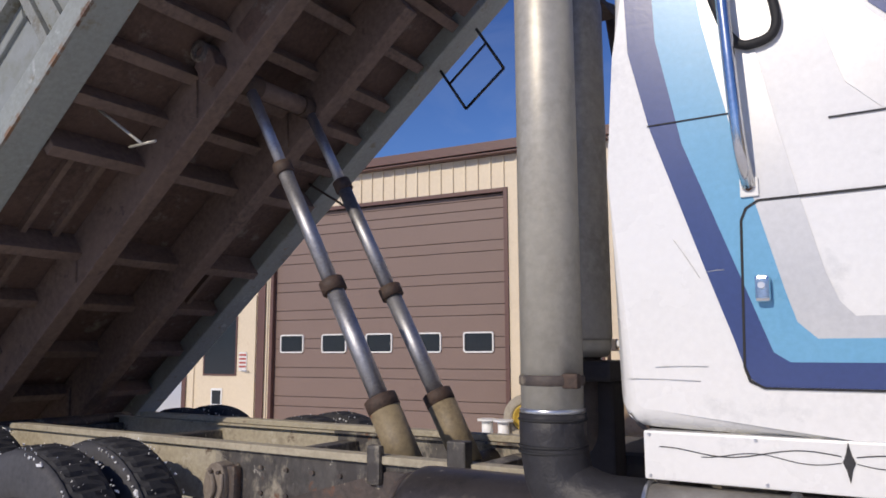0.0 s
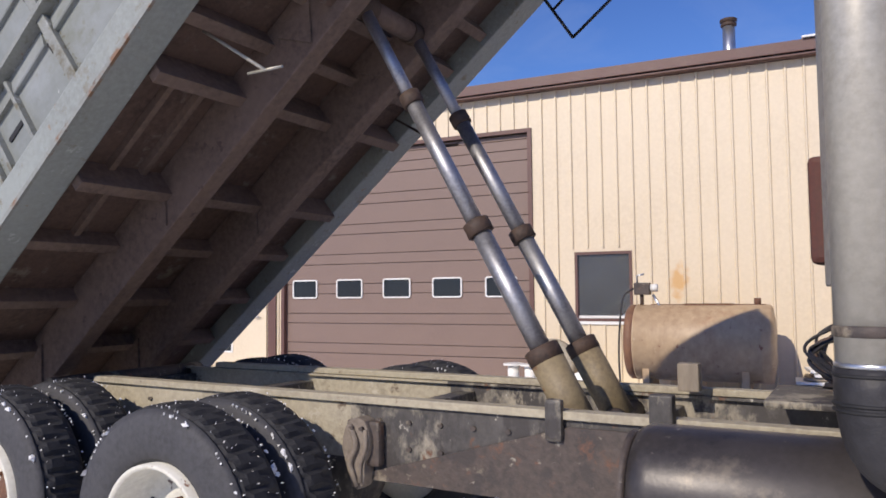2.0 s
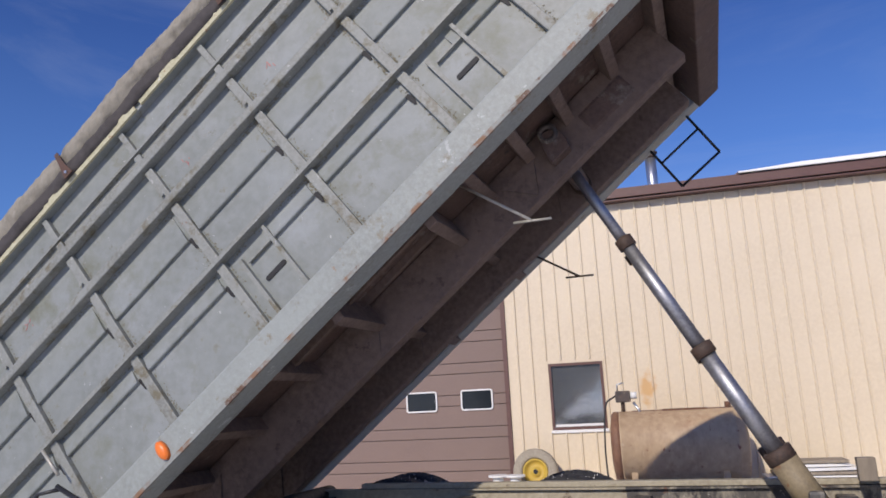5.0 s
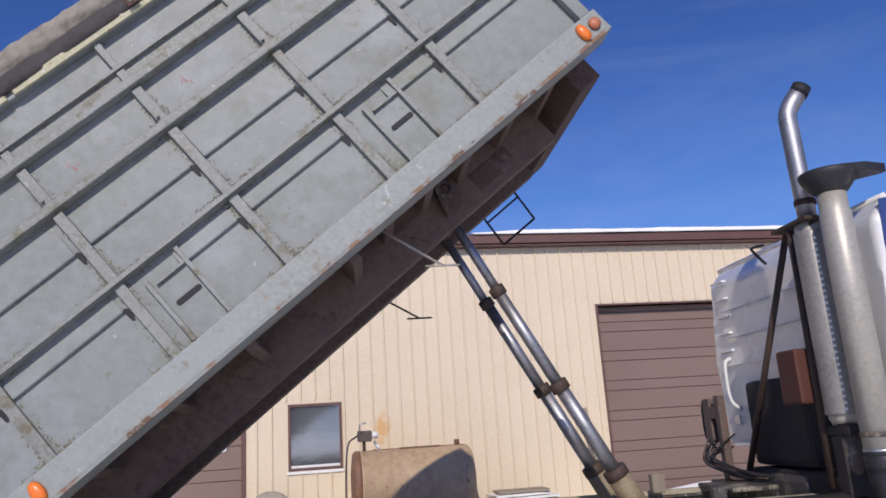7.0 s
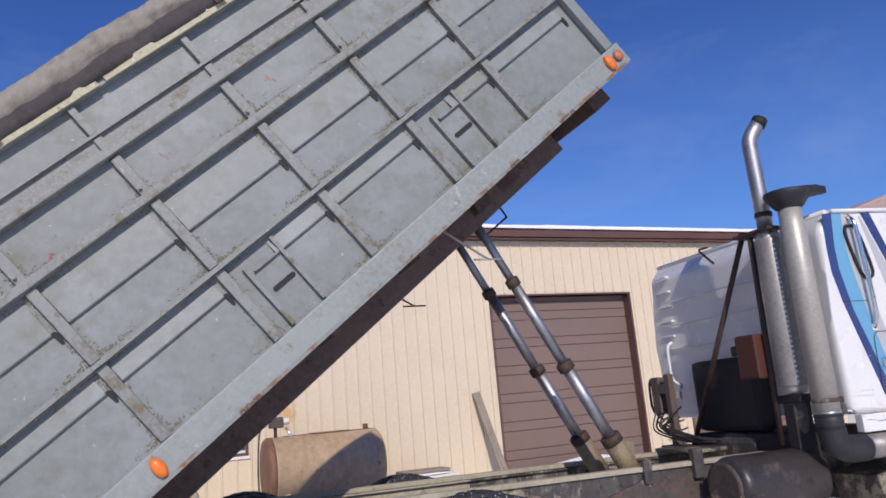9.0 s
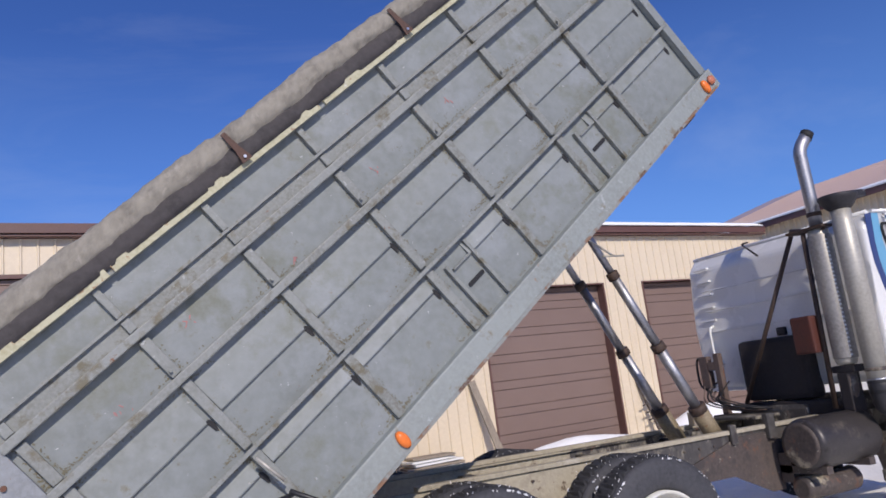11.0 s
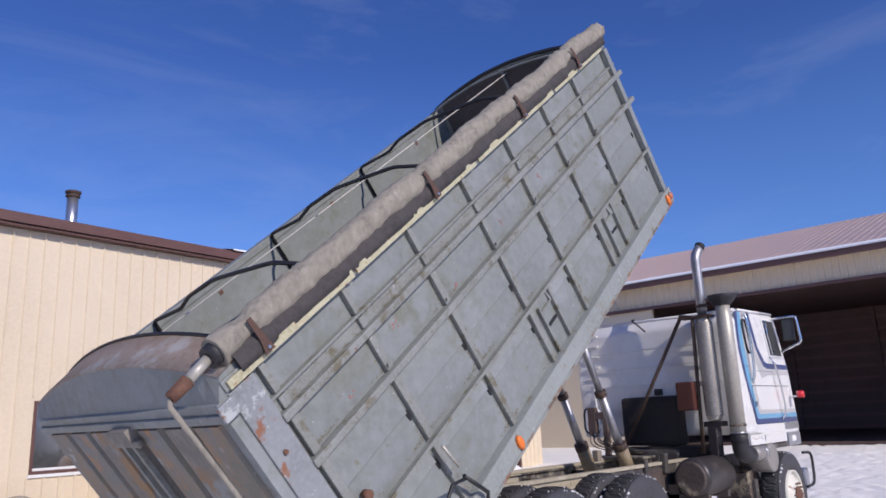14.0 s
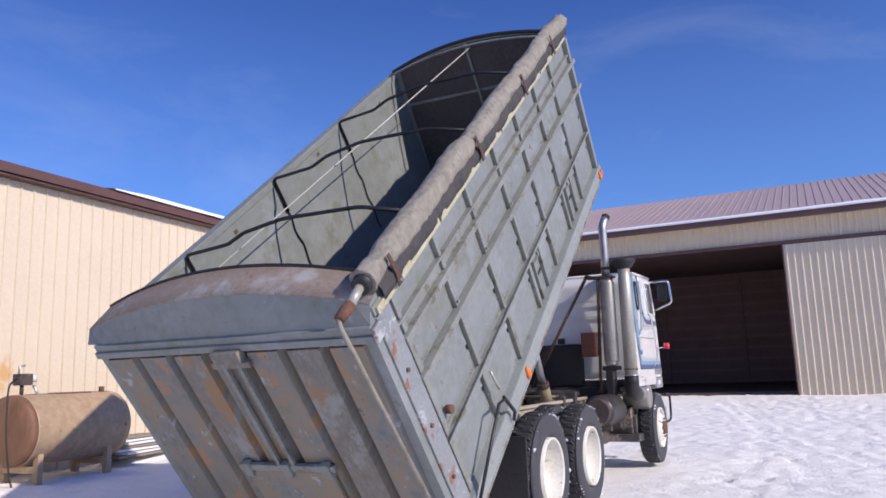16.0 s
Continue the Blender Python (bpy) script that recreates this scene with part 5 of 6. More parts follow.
part("hanger_boss", boxes((1.46, 1.63, -0.57, -0.514, 0.68, 0.92), bevel=0.02), frame_rust, hanger)
for x, z in ((1.515, 0.885), (1.565, 0.885)):
    part("hanger_bolt", bar([(x, -0.60, z), (x, -0.618, z)], 0.011, 8), frame_rust, hanger)
for y in (-0.62, 0.62):
    for k in range(5):
        part("leaf_spring", boxes((-0.35 + 0.08 * k, 1.15 - 0.08 * k, y - 0.04, y + 0.04, 0.60 + 0.025 * k, 0.622 + 0.025 * k)), frame_rust, truck)
part("drive_shaft", bar([(1.2, 0.05, 0.66), (3.6, 0.05, 0.80)], 0.05, 14), frame_dark, truck)
AT = Matrix()
WX, WZ, WR = (-0.25, 1.00, 4.75), 0.65, 0.52
for x in WX:
    part("axle", bar([(x, -0.95, WZ), (x, 0.82, WZ)], 0.075 if x < 4 else 0.055, 16), frame_dark, truck)
for x in WX[:2]:
    part("differential", lathe(bmesh.new(), [(0.02, -0.22), (0.14, -0.18), (0.21, 0.0), (0.14, 0.18), (0.02, 0.22)], Matrix.Translation((x, 0.0, WZ)) @ Matrix.Rotation(radians(90), 4, "Y"), 24), frame_dark, truck)


def lathe_open(profile, m, n):
    """A turned ring with thickness and no end discs."""
    back = [(r - 0.004, h - 0.012) for r, h in reversed(profile)]
    return lathe(bmesh.new(), profile + back, m, n, True)


def tyre_mesh(bm, x, y, z, r, w, lugs):
    """A tyre in one skin, its tread raised in staggered blocks."""
    prof = torus_profile(r - 0.012, w, 0.205 * r / 0.47, 26)
    m = Matrix.Translation((x, y, z)) @ Matrix.Rotation(radians(90), 4, "X")
    n, rings = lugs * 4, []
    for k in range(n):
        a = 2 * math.pi * k / n
        ring = []
        for rr, hh in prof:
            s = hh / w
            tread = max(0.0, min(1.0, (rr - (r - 0.030)) / 0.014))
            block = 0.0 if abs(abs(s) - 0.16) < 0.035 else (0.0 if (k + (2 if s > 0 else 0) + int(abs(s) * 12)) % 4 == 0 else 1.0)
            q = rr + tread * (0.012 * block - 0.002)
            ring.append(bm.verts.new(m @ Vector((q * math.cos(a), q * math.sin(a), hh))))
        rings.append(ring)
    for p, q in zip(rings, rings[1:] + rings[:1]):
        for k in range(len(prof)):
            bm.faces.new((p[k], q[k], q[(k + 1) % len(prof)], p[(k + 1) % len(prof)]))


def wheel(x, y, z, r, w, out, dual, label):
    """A wheel whose outer face looks along out (-1: to the right of the truck)."""
    bm = bmesh.new()
    tyre_mesh(bm, x, y, z, r, w, 40)
    t = part("wheel", bm, tyre_rubber, truck, label)
    m = Matrix.Translation((x, y + out * w / 2, z)) @ Matrix.Rotation(radians(-90 * out), 4, "X")
    rr = r * 0.56
    part("sidewall", lathe_open([(r * 0.97, -0.018), (r * 0.90, -0.002), (r * 0.80, 0.008), (r * 0.68, 0.004), (r * 0.60, -0.008), (r * 0.575, -0.03)], m, 56), tyre_wall, t, "grey scuffed sidewall")
    if dual:
        prof = [(0.02, -0.20), (rr, -0.20), (rr, 0.012), (rr - 0.014, 0.016), (rr - 0.024, 0.0), (rr - 0.035, -0.16), (rr * 0.62, -0.175), (rr * 0.55, -0.16), (rr * 0.50, -0.17), (0.02, -0.17)]
    else:
        prof = [(0.02, -0.10), (rr, -0.10), (rr, 0.012), (rr - 0.014, 0.016), (rr - 0.024, 0.0), (rr - 0.03, -0.03), (rr * 0.70, -0.015), (rr * 0.60, 0.03), (rr * 0.50, 0.035), (0.02, 0.035)]
    rim = part("rim", lathe(bmesh.new(), prof, m, 48), rim_white, t, "chipped white steel rim")
    base = -0.17 if dual else 0.035
    hk = 0.5 if dual else 0.45
    part("hub", lathe(bmesh.new(), [(rr * 0.34, base), (rr * 0.33, base + 0.04 * hk), (rr * 0.24, base + 0.07 * hk), (rr * 0.20, base + 0.10 * hk), (0.01, base + 0.105 * hk)], m, 28), hub_rust, t, "rusty hub")
    for k in range(10):
        a = 2 * math.pi * k / 10
        p = Vector((math.cos(a) * rr * (0.40 if dual else 0.46), math.sin(a) * rr * (0.40 if dual else 0.46), base))
        part("wheel_nut", bar([m @ p, m @ (p + Vector((0, 0, 0.028)))], 0.012, 6), hub_rust, t)
    if dual:
        for k in range(5):
            a = 2 * math.pi * k / 5 + 0.3
            p = Vector((math.cos(a) * rr * 0.76, math.sin(a) * rr * 0.76, -0.1695))
            part("hand_hole", bar([m @ p, m @ (p + Vector((0, 0, 0.006)))], 0.028, 14), seam_black, t)
    bm = bmesh.new()
    for k in range(240):
        edge = k % 3 == 0
        a = random.gauss(random.choice((0.5, 1.1, 2.2, 3.9, 5.0, 5.6)), 0.22) if edge else random.uniform(0, 2 * math.pi)
        off = random.choice((-1, 1)) * random.gauss(0.47, 0.015) * w if edge else random.uniform(-0.42, 0.42) * w
        t2 = Matrix.Translation((x, y, z)) @ Matrix.Rotation(a, 4, "Y") @ Matrix.Translation((r - (0.030 if edge else random.uniform(0.003, 0.014)), off, 0)) @ Matrix.Rotation(random.uniform(0, 3), 4, "X")
        big = (random.uniform(0.003, 0.009) if k % 5 else random.uniform(0.010, 0.024)) if edge else random.uniform(0.001, 0.0042)
        ring = [bm.verts.new(t2 @ Vector((random.uniform(-0.004, 0.004), big * math.cos(q) * random.uniform(0.5, 1.3), big * math.sin(q) * random.uniform(0.4, 1.2)))) for q in (0, 1.26, 2.5, 3.77, 5.0)]
        for tip in (bm.verts.new(t2 @ Vector((0.008, 0, 0))), bm.verts.new(t2 @ Vector((-0.008, 0, 0)))):
            for q in range(5):
                bm.faces.new((ring[q], ring[(q + 1) % 5], tip))
    tagged(part("tread_snow", bm, soft_snow, t, "snow caught in the tread"), kind="stuff")


for x in WX[:2]:
    for out in (-1, 1):
        yo = -1.09 if out < 0 else 0.96
        wheel(x, yo, WZ, WR, 0.25, out, True, "large dual drive wheel with snow in the tread")
        wheel(x, yo - out * 0.32, WZ, WR, 0.25, out, True, "large inner drive wheel with snow in the tread")
for out in (-1, 1):
    wheel(WX[2], -1.08 if out < 0 else 0.95, WZ - 0.01, WR - 0.01, 0.25, out, False, "front steering wheel with a white rim")

# cab and what stands round it
CR, CL = -1.13, 1.02
bm = bmesh.new()
prism(bm, [(3.71, 1.385), (3.668, 1.43), (3.66, 2.05), (3.685, 2.38), (3.69, 2.70), (3.82, 2.855), (4.98, 2.885), (5.12, 2.81), (5.42, 2.13), (5.52, 1.55), (5.51, 1.33), (4.30, 1.37)], lambda a, b, d: Vector((a, CR + d, b)), CL - CR, 0.05)
for f in bm.faces:
    f.smooth = len(f.verts) == 4 and f.calc_area() < 0.05
cab = part("cab", bm, cab_white, truck, "white cab with blue and silver stripes")


def decal(name, poly, mat, y=-0.0025, t=0.002, lab=""):
    bm = bmesh.new()
    prism(bm, poly, lambda a, b, d: Vector((a, CR + y + d, b)), t)
    return part(name, bm, mat, cab, lab)


# each stripe runs down the back of the cab and turns forward along the door; edges given from the outside inward
EDGES = [[(3.74, 2.81), (3.725, 2.54), (3.73, 2.38), (3.78, 2.161), (3.905, 1.778), (3.963, 1.607), (3.99, 1.518), (4.022, 1.494), (5.47, 1.494)],
         [(3.83, 2.825), (3.80, 2.56), (3.805, 2.40), (3.862, 2.108), (3.985, 1.76), (4.034, 1.62), (4.05, 1.575), (4.085, 1.552), (5.465, 1.552)],
         [(3.92, 2.83), (3.905, 2.58), (3.925, 2.42), (3.985, 2.12), (4.03, 1.93), (4.083, 1.72), (4.105, 1.645), (4.145, 1.606), (5.455, 1.606)],
         [(4.00, 2.835), (4.00, 2.60), (4.03, 2.42), (4.09, 2.12), (4.13, 1.93), (4.17, 1.76), (4.195, 1.69), (4.225, 1.656), (5.445, 1.656)]]
for (a, b), mat, lab in zip(zip(EDGES, EDGES[1:]), (navy, mid_blue, silver), ("navy blue stripe", "light blue stripe", "silver stripe")):
    decal("stripe", a + b[::-1], mat, lab=lab)
# the upper chevron round the door window
decal("stripe", [(4.10, 2.84), (4.19, 2.845), (4.36, 2.42), (4.53, 2.25), (4.62, 2.22), (5.33, 2.215), (5.355, 2.155), (4.60, 2.15), (4.48, 2.18), (4.30, 2.38)], navy, lab="navy blue stripe")
decal("stripe", [(4.08, 2.80), (4.10, 2.80), (4.295, 2.365), (4.475, 2.165), (4.60, 2.138), (5.36, 2.143), (5.375, 2.09), (4.58, 2.07), (4.40, 2.03), (4.24, 2.20)], silver, y=-0.0022, lab="silver stripe")
# door: seams, glass, handle, bars
decal("door_outline", [(4.30, 1.945), (4.035, 1.943), (4.005, 1.925), (3.992, 1.895), (3.981, 1.54), (3.992, 1.505), (4.025, 1.489), (5.30, 1.486), (5.30, 1.491), (4.027, 1.494), (3.998, 1.51), (3.987, 1.542), (3.998, 1.893), (4.010, 1.921), (4.037, 1.937), (4.30, 1.939)], seam_black, y=-0.0045, lab="black rubber door seam")
part("door_seam", boxes((4.30, 5.30, CR - 0.0045, CR - 0.0028, 1.939, 1.945)), seam_black, cab)
part("door_seam", boxes((3.775, 4.01, CR - 0.0045, CR - 0.0028, 2.166, 2.170)), seam_black, cab)
part("door_seam", boxes((4.20, 4.75, CR - 0.0045, CR - 0.0028, 2.118, 2.122)), seam_black, cab)
decal("window", [(4.60, 2.76), (4.99, 2.76), (5.20, 2.33), (4.76, 2.33)], glass_dark, y=-0.008, t=0.004, lab="dark door glass")
bm = bmesh.new()
sweep(bm, [(4.585, CR - 0.008, 2.775), (5.0, CR - 0.008, 2.775), (5.225, CR - 0.008, 2.315), (4.745, CR - 0.008, 2.315), (4.585, CR - 0.008, 2.775)], 0.012, 8)
part("window_trim", bm, white_trim, cab, "pale window trim")
part("vent_bar", bar([(4.70, CR - 0.012, 2.765), (4.84, CR - 0.012, 2.325)], 0.008, 8), chrome, cab)
hd = part("door_handle", boxes((4.020, 4.054, CR - 0.030, CR - 0.003, 1.693, 1.756), bevel=0.008), chrome, cab, "chrome paddle handle")
part("lock_button", bar([(4.036, CR - 0.030, 1.732), (4.036, CR - 0.036, 1.732)], 0.008, 12), galv, hd)
part("grab_bar", bar(bend([(3.975, CR - 0.004, 2.80), (3.975, CR - 0.06, 2.74), (4.008, CR - 0.06, 2.08), (4.018, CR - 0.010, 1.975)]), 0.016, 14), chrome, cab, "chrome grab bar")
part("grab_foot", boxes((3.997, 4.040, CR - 0.010, CR - 0.0028, 1.950, 1.998), bevel=0.003), white_trim, cab)
part("foot_bolt", bar([(4.018, CR - 0.009, 1.972), (4.018, CR - 0.017, 1.972)], 0.008, 8), hub_rust, cab)
part("grab_bar", bar(bend([(4.70, CR - 0.004, 2.30), (4.74, CR - 0.06, 2.22), (4.93, CR - 0.06, 1.62), (4.88, CR - 0.004, 1.53)]), 0.013, 12), chrome, cab, "long chrome grab bar")
loop = [(3.93, 2.72), (4.03, 2.725), (4.112, 2.39), (4.09, 2.335), (3.995, 2.33), (3.91, 2.66), (3.93, 2.72)]
part("vent_ring", bar(bend([(x, CR - 0.012, z) for x, z in loop], 4, 0.4), 0.012, 10), seam_black, cab, "black rubber vent ring")
decal("vent_glass", [(x, z) for x, z in loop[:-1]], silver, y=-0.006, t=0.003, lab="small side vent window")
for x0, x1, z0, z1 in ((3.70, 3.88, 1.508, 1.505), (3.77, 3.90, 1.538, 1.541), (3.905, 3.95, 1.772, 1.776), (3.83, 3.89, 1.86, 1.76)):
    part("scratch", bar([(x0, CR - 0.003, z0), ((x0 + x1) / 2, CR - 0.003, (z0 + z1) / 2 + 0.002), (x1, CR - 0.003, z1)], 0.0009, 5), silver, cab, "thin paint scratch")
# lower step panel with pinstriping
skirt_panel = part("step_panel", boxes((3.735, 4.95, CR - 0.012, CR + 0.05, 1.262, 1.381), bevel=0.005), cab_white, cab, "white step panel with black pinstripes")
for x0, s in ((4.175, -1), (4.205, 1)):
    part("pinstripe", bar([(x0 + s * 0.40 * k / 22, CR - 0.0135, 1.347 + 0.010 * math.sin(k * 0.36) - 0.014 * (k / 22)) for k in range(23 if s < 0 else 6)], 0.0013, 5), pin_black, skirt_panel, "black pinstripe")
    part("pinstripe", bar([(x0 + s * 0.30 * k / 22, CR - 0.0135, 1.333 - 0.008 * math.sin(k * 0.36)) for k in range(23 if s < 0 else 8)], 0.0010, 5), pin_black, skirt_panel, "black pinstripe")
bm = bmesh.new()
prism(bm, [(4.19, 1.380), (4.196, 1.352), (4.203, 1.335), (4.196, 1.318), (4.19, 1.29), (4.184, 1.318), (4.177, 1.335), (4.184, 1.352)], lambda a, b, d: Vector((a, CR - 0.0145 + d, b)), 0.002)
part("pinstripe_diamond", bm, pin_black, skirt_panel, "black diamond ornament")
for x, z in ((3.75, 1.372), (3.75, 1.272), (4.0, 1.372), (4.02, 1.272), (4.45, 1.275), (4.85, 1.275)):
    part("panel_rivet", bar([(x, CR - 0.012, z), (x, CR - 0.016, z)], 0.004, 8), galv, skirt_panel)
part("corner_panel", boxes((4.96, 5.48, CR - 0.006, CR + 0.05, 1.40, 1.49), bevel=0.006), galv, cab, "dented bright step plate")
part("corner_box", boxes((5.05, 5.50, CR - 0.004, CR + 0.10, 1.20, 1.36), bevel=0.012), galv, cab, "dull metal box at the front corner")
part("corner_lamp", boxes((5.16, 5.30, CR - 0.012, CR + 0.03, 1.25, 1.32), bevel=0.008), white_trim, cab, "pale turn lamp")
part("bumper", boxes((5.42, 5.58, CR - 0.02, CL + 0.05, 0.62, 0.90), bevel=0.03), galv, truck, "bright front bumper")
part("bumper_loop", bar(bend([(5.30, CR - 0.06, 1.10), (5.58, CR - 0.08, 1.09), (5.56, CR - 0.08, 0.70), (5.30, CR - 0.06, 0.68)]), 0.018, 10), black_tube, truck, "black bumper guard tube")
part("fender", boxes((4.15, 5.40, CR + 0.02, CR + 0.36, 1.19, 1.25), bevel=0.02), frame_dark, truck, "dark wheel arch")
part("front_grille", boxes((5.46, 5.54, CR + 0.35, CL - 0.25, 1.36, 1.95), bevel=0.02), frame_dark, cab, "dark grille")
bm = bmesh.new()
prism(bm, [(CR + 0.10, 2.20), (CL - 0.10, 2.20), (CL - 0.16, 2.76), (CR + 0.16, 2.76)], lambda a, b, d: Vector((5.405 - (b - 2.18) * 0.441 + d, a, b)), 0.012)
part("windshield", bm, glass_dark, cab, "dark windshield")
for y in (CR + 0.15, CR + 0.55, (CR + CL) / 2, CL - 0.55, CL - 0.15):
    part("roof_lamp", boxes((4.80, 4.88, y - 0.04, y + 0.04, 2.878, 2.916), bevel=0.008), amber, cab, "small amber roof lamp")
part("rain_gutter", bar([(3.82, CR - 0.008, 2.835), (4.98, CR - 0.008, 2.862)], 0.016, 8), cab_white, cab)
# front corner lamp on its stalk
fl = part("corner_marker_lamp", bar([(5.27, CR - 0.15, 1.79), (5.27, CR - 0.15, 1.875)], [0.045, 0.045], 18), red_lens, cab, "red front corner lamp")
part("lamp_stalk", bar([(5.32, CR + 0.02, 1.80), (5.27, CR - 0.15, 1.815)], 0.010, 8), chrome, fl)
# mirror
mirror = part("mirror_arm", bar(bend([(4.96, CR + 0.01, 2.80), (5.06, CR - 0.29, 2.82), (5.06, CR - 0.32, 2.48), (5.08, CR - 0.05, 2.38)], 5, 0.15), 0.016, 10), chrome, cab, "bright mirror bracket")
part("mirror_back", boxes((5.02, 5.06, CR - 0.26, CR - 0.11, 2.51, 2.80), bevel=0.015), black_tube, mirror, "black mirror housing")
part("mirror_glass", boxes((5.014, 5.019, CR - 0.25, CR - 0.12, 2.525, 2.785)), glass_dark, mirror, "mirror glass")
# back wall of the cab
tunnel_black = material("near_black_cover", (0.024, 0.020, 0.022), 0.75, 0, None, 6.0, 0.4, 40, 0.2, [((0.05, 0.035, 0.03), 5.0, 0.60, 0.08)])
BK = 3.658
for z in (2.46, 2.24, 2.02):
    part("pressed_rib", boxes((BK - 0.014, BK + 0.006, CR + 0.20, CL - 0.20, z - 0.007, z + 0.007), bevel=0.004), cab_white, cab)
for z in (2.70, 2.56, 2.42, 2.28, 2.14):
    part("rib_end", boxes((BK - 0.012, BK + 0.03, CL - 0.32, CL - 0.12, z - 0.009, z + 0.009), bevel=0.004), cab_white, cab)
part("back_handle", bar(bend([(BK, CL - 0.26, 2.08), (BK - 0.06, CL - 0.26, 2.05), (BK - 0.06, CL - 0.26, 1.74), (BK + 0.02, CL - 0.31, 1.66)]), 0.014, 10), white_trim, cab, "white grab handle")
part("back_latch", boxes((BK - 0.01, BK + 0.04, CL - 0.28, CL - 0.20, 1.56, 1.63), bevel=0.01), galv, cab)
part("work_lamp", boxes((BK - 0.03, BK + 0.03, -0.16, -0.06, 1.88, 1.96), bevel=0.012), rubber, cab, "black work lamp")
part("tunnel_cover", boxes((BK - 0.14, BK + 0.05, -0.42, 0.36, 1.28, 1.87), bevel=0.05), tunnel_black, cab, "black engine tunnel cover")
part("roof_bracket", bar(bend([(BK + 0.10, 0.18, 2.865), (BK - 0.02, 0.16, 2.84), (BK - 0.04, 0.05, 2.76), (BK - 0.02, -0.02, 2.68)]), 0.010, 8), collar_steel, cab, "small rusty roof bracket")
part("roof_seam", bar([(3.80, CL - 0.02, 2.835), (3.80, CR + 0.02, 2.835)], 0.020, 10), cab_white, cab)
# engine and boxes behind and below the cab
part("engine", boxes((3.45, 4.7, -0.40, 0.42, 0.82, 1.25), bevel=0.05), frame_dark, truck, "dark greasy engine")
# near-black block added to fill the space below the tunnel cover
part("engine_shroud", boxes((3.47, 3.70, -0.78, 0.36, 1.02, 1.27), bevel=0.03), tunnel_black, truck, "near-black block under the tunnel cover")
part("red_box", boxes((3.32, 3.43, -0.70, -0.49, 1.68, 2.01), bevel=0.02), red_box, truck, "red-orange box behind the cab")
part("air_line_shelf", boxes((3.10, 3.42, -0.10, 0.44, 1.150, 1.18), bevel=0.01), frame_dark, truck)
valve_iron = material("worn_brown_iron", (0.135, 0.095, 0.08), 0.7, 0, (0.08, 0.055, 0.048), 6.0, 0.3, 40, 0.2, [(RUST, 9.0, 0.60, 0.06)])
vb = part("valve_box", boxes((3.36, 3.43, 0.64, 0.76, 1.44, 1.77), bevel=0.015), valve_iron, truck, "rusty valve stand")
part("valve_arm", boxes((3.36, 3.42, 0.48, 0.55, 1.16, 1.79), (3.36, 3.41, 0.55, 0.64, 1.62, 1.71), bevel=0.008), valve_iron, vb)
part("valve_foot", boxes((3.28, 3.48, 0.36, 0.60, 1.150, 1.18)), frame_rust, vb)
part("valve_loop", bar(bend([(3.39, 0.66, 1.76), (3.39, 0.82, 1.76), (3.39, 0.83, 1.48), (3.39, 0.68, 1.40)]), 0.012, 8), rubber, vb, "black hose loop")
for k in range(9):
    o, q = 0.032 * k, random.uniform(-0.06, 0.06)
    part("hose", bar(bend([(3.38 + 0.01 * k, 0.74 - o, 1.50 - 0.03 * (k % 4)), (3.26 - o * 0.3, 0.66 - o + q, 1.30 + 0.02 * (k % 5)), (3.34 + q, 0.40 - o, 1.21 + 0.02 * (k % 3)), (3.56, 0.14 - o, 1.20)]), 0.007 + 0.002 * (k % 2), 8), rubber if k % 3 else valve_iron, truck, "loose black air hose" if k % 3 else "loose dusty air hose")
# exhaust muffler, intake can and their stand
MX, MY = 3.47, -0.86
mf = part("muffler", bar([(MX, MY, 1.56), (MX, MY, 1.59), (MX, MY, 2.72), (MX, MY, 2.75)], [0.075, 0.088, 0.088, 0.075], 28), can_steel, truck, "dull steel exhaust muffler")
part("heat_shield", lathe(bmesh.new(), [(0.096, 0.0), (0.099, 0.01), (0.099, 1.07), (0.096, 1.08)], Matrix.Translation((MX - 0.006, MY - 0.006, 1.61)), 28), shield_steel, mf, "perforated heat shield")
for k in range(29):
    d = Vector((-math.cos(1.15), -math.sin(1.15), 0))
    p = Vector((MX - 0.006, MY - 0.006, 1.64 + 0.0355 * k)) + d * 0.0995
    part("shield_hole", bar([p - d * 0.002, p + d * 0.003], 0.009, 8), white_trim, mf)
part("tail_pipe", bar(bend([(MX, MY, 2.72), (MX - 0.01, MY, 3.34), (MX - 0.015, MY, 3.48), (MX + 0.09, MY - 0.03, 3.62)], 6, 0.45), 0.056, 20), rod_chrome, mf, "curved dull chrome exhaust tip")
part("pipe_clamp", lathe(bmesh.new(), [(0.057, -0.02), (0.064, -0.016), (0.064, 0.016), (0.057, 0.02)], Matrix.Translation((MX, MY, 2.88)), 20), collar_steel, mf, "dark pipe clamp")
# solid black end stands in for the dark opening of the pipe
part("tip_soot", bar([(MX + 0.068, MY - 0.024, 3.585), (MX + 0.102, MY - 0.034, 3.64)], 0.058, 20), seam_black, mf, "black end piece for the dark pipe opening")
part("exhaust_elbow", bar(bend([(MX, MY, 1.58), (MX, MY, 1.28), (MX + 0.1, -0.45, 1.14)]), 0.055, 16), frame_rust, mf)
IX, IY, IR = 3.475, -1.11, 0.086
ic = part("intake_can", bar([(IX, IY, 1.41), (IX, IY, 2.74), (IX, IY, 2.75), (IX, IY, 2.88)], [IR, IR, IR - 0.006, IR - 0.006], 32), can_steel, truck, "tall dull aluminium intake can")
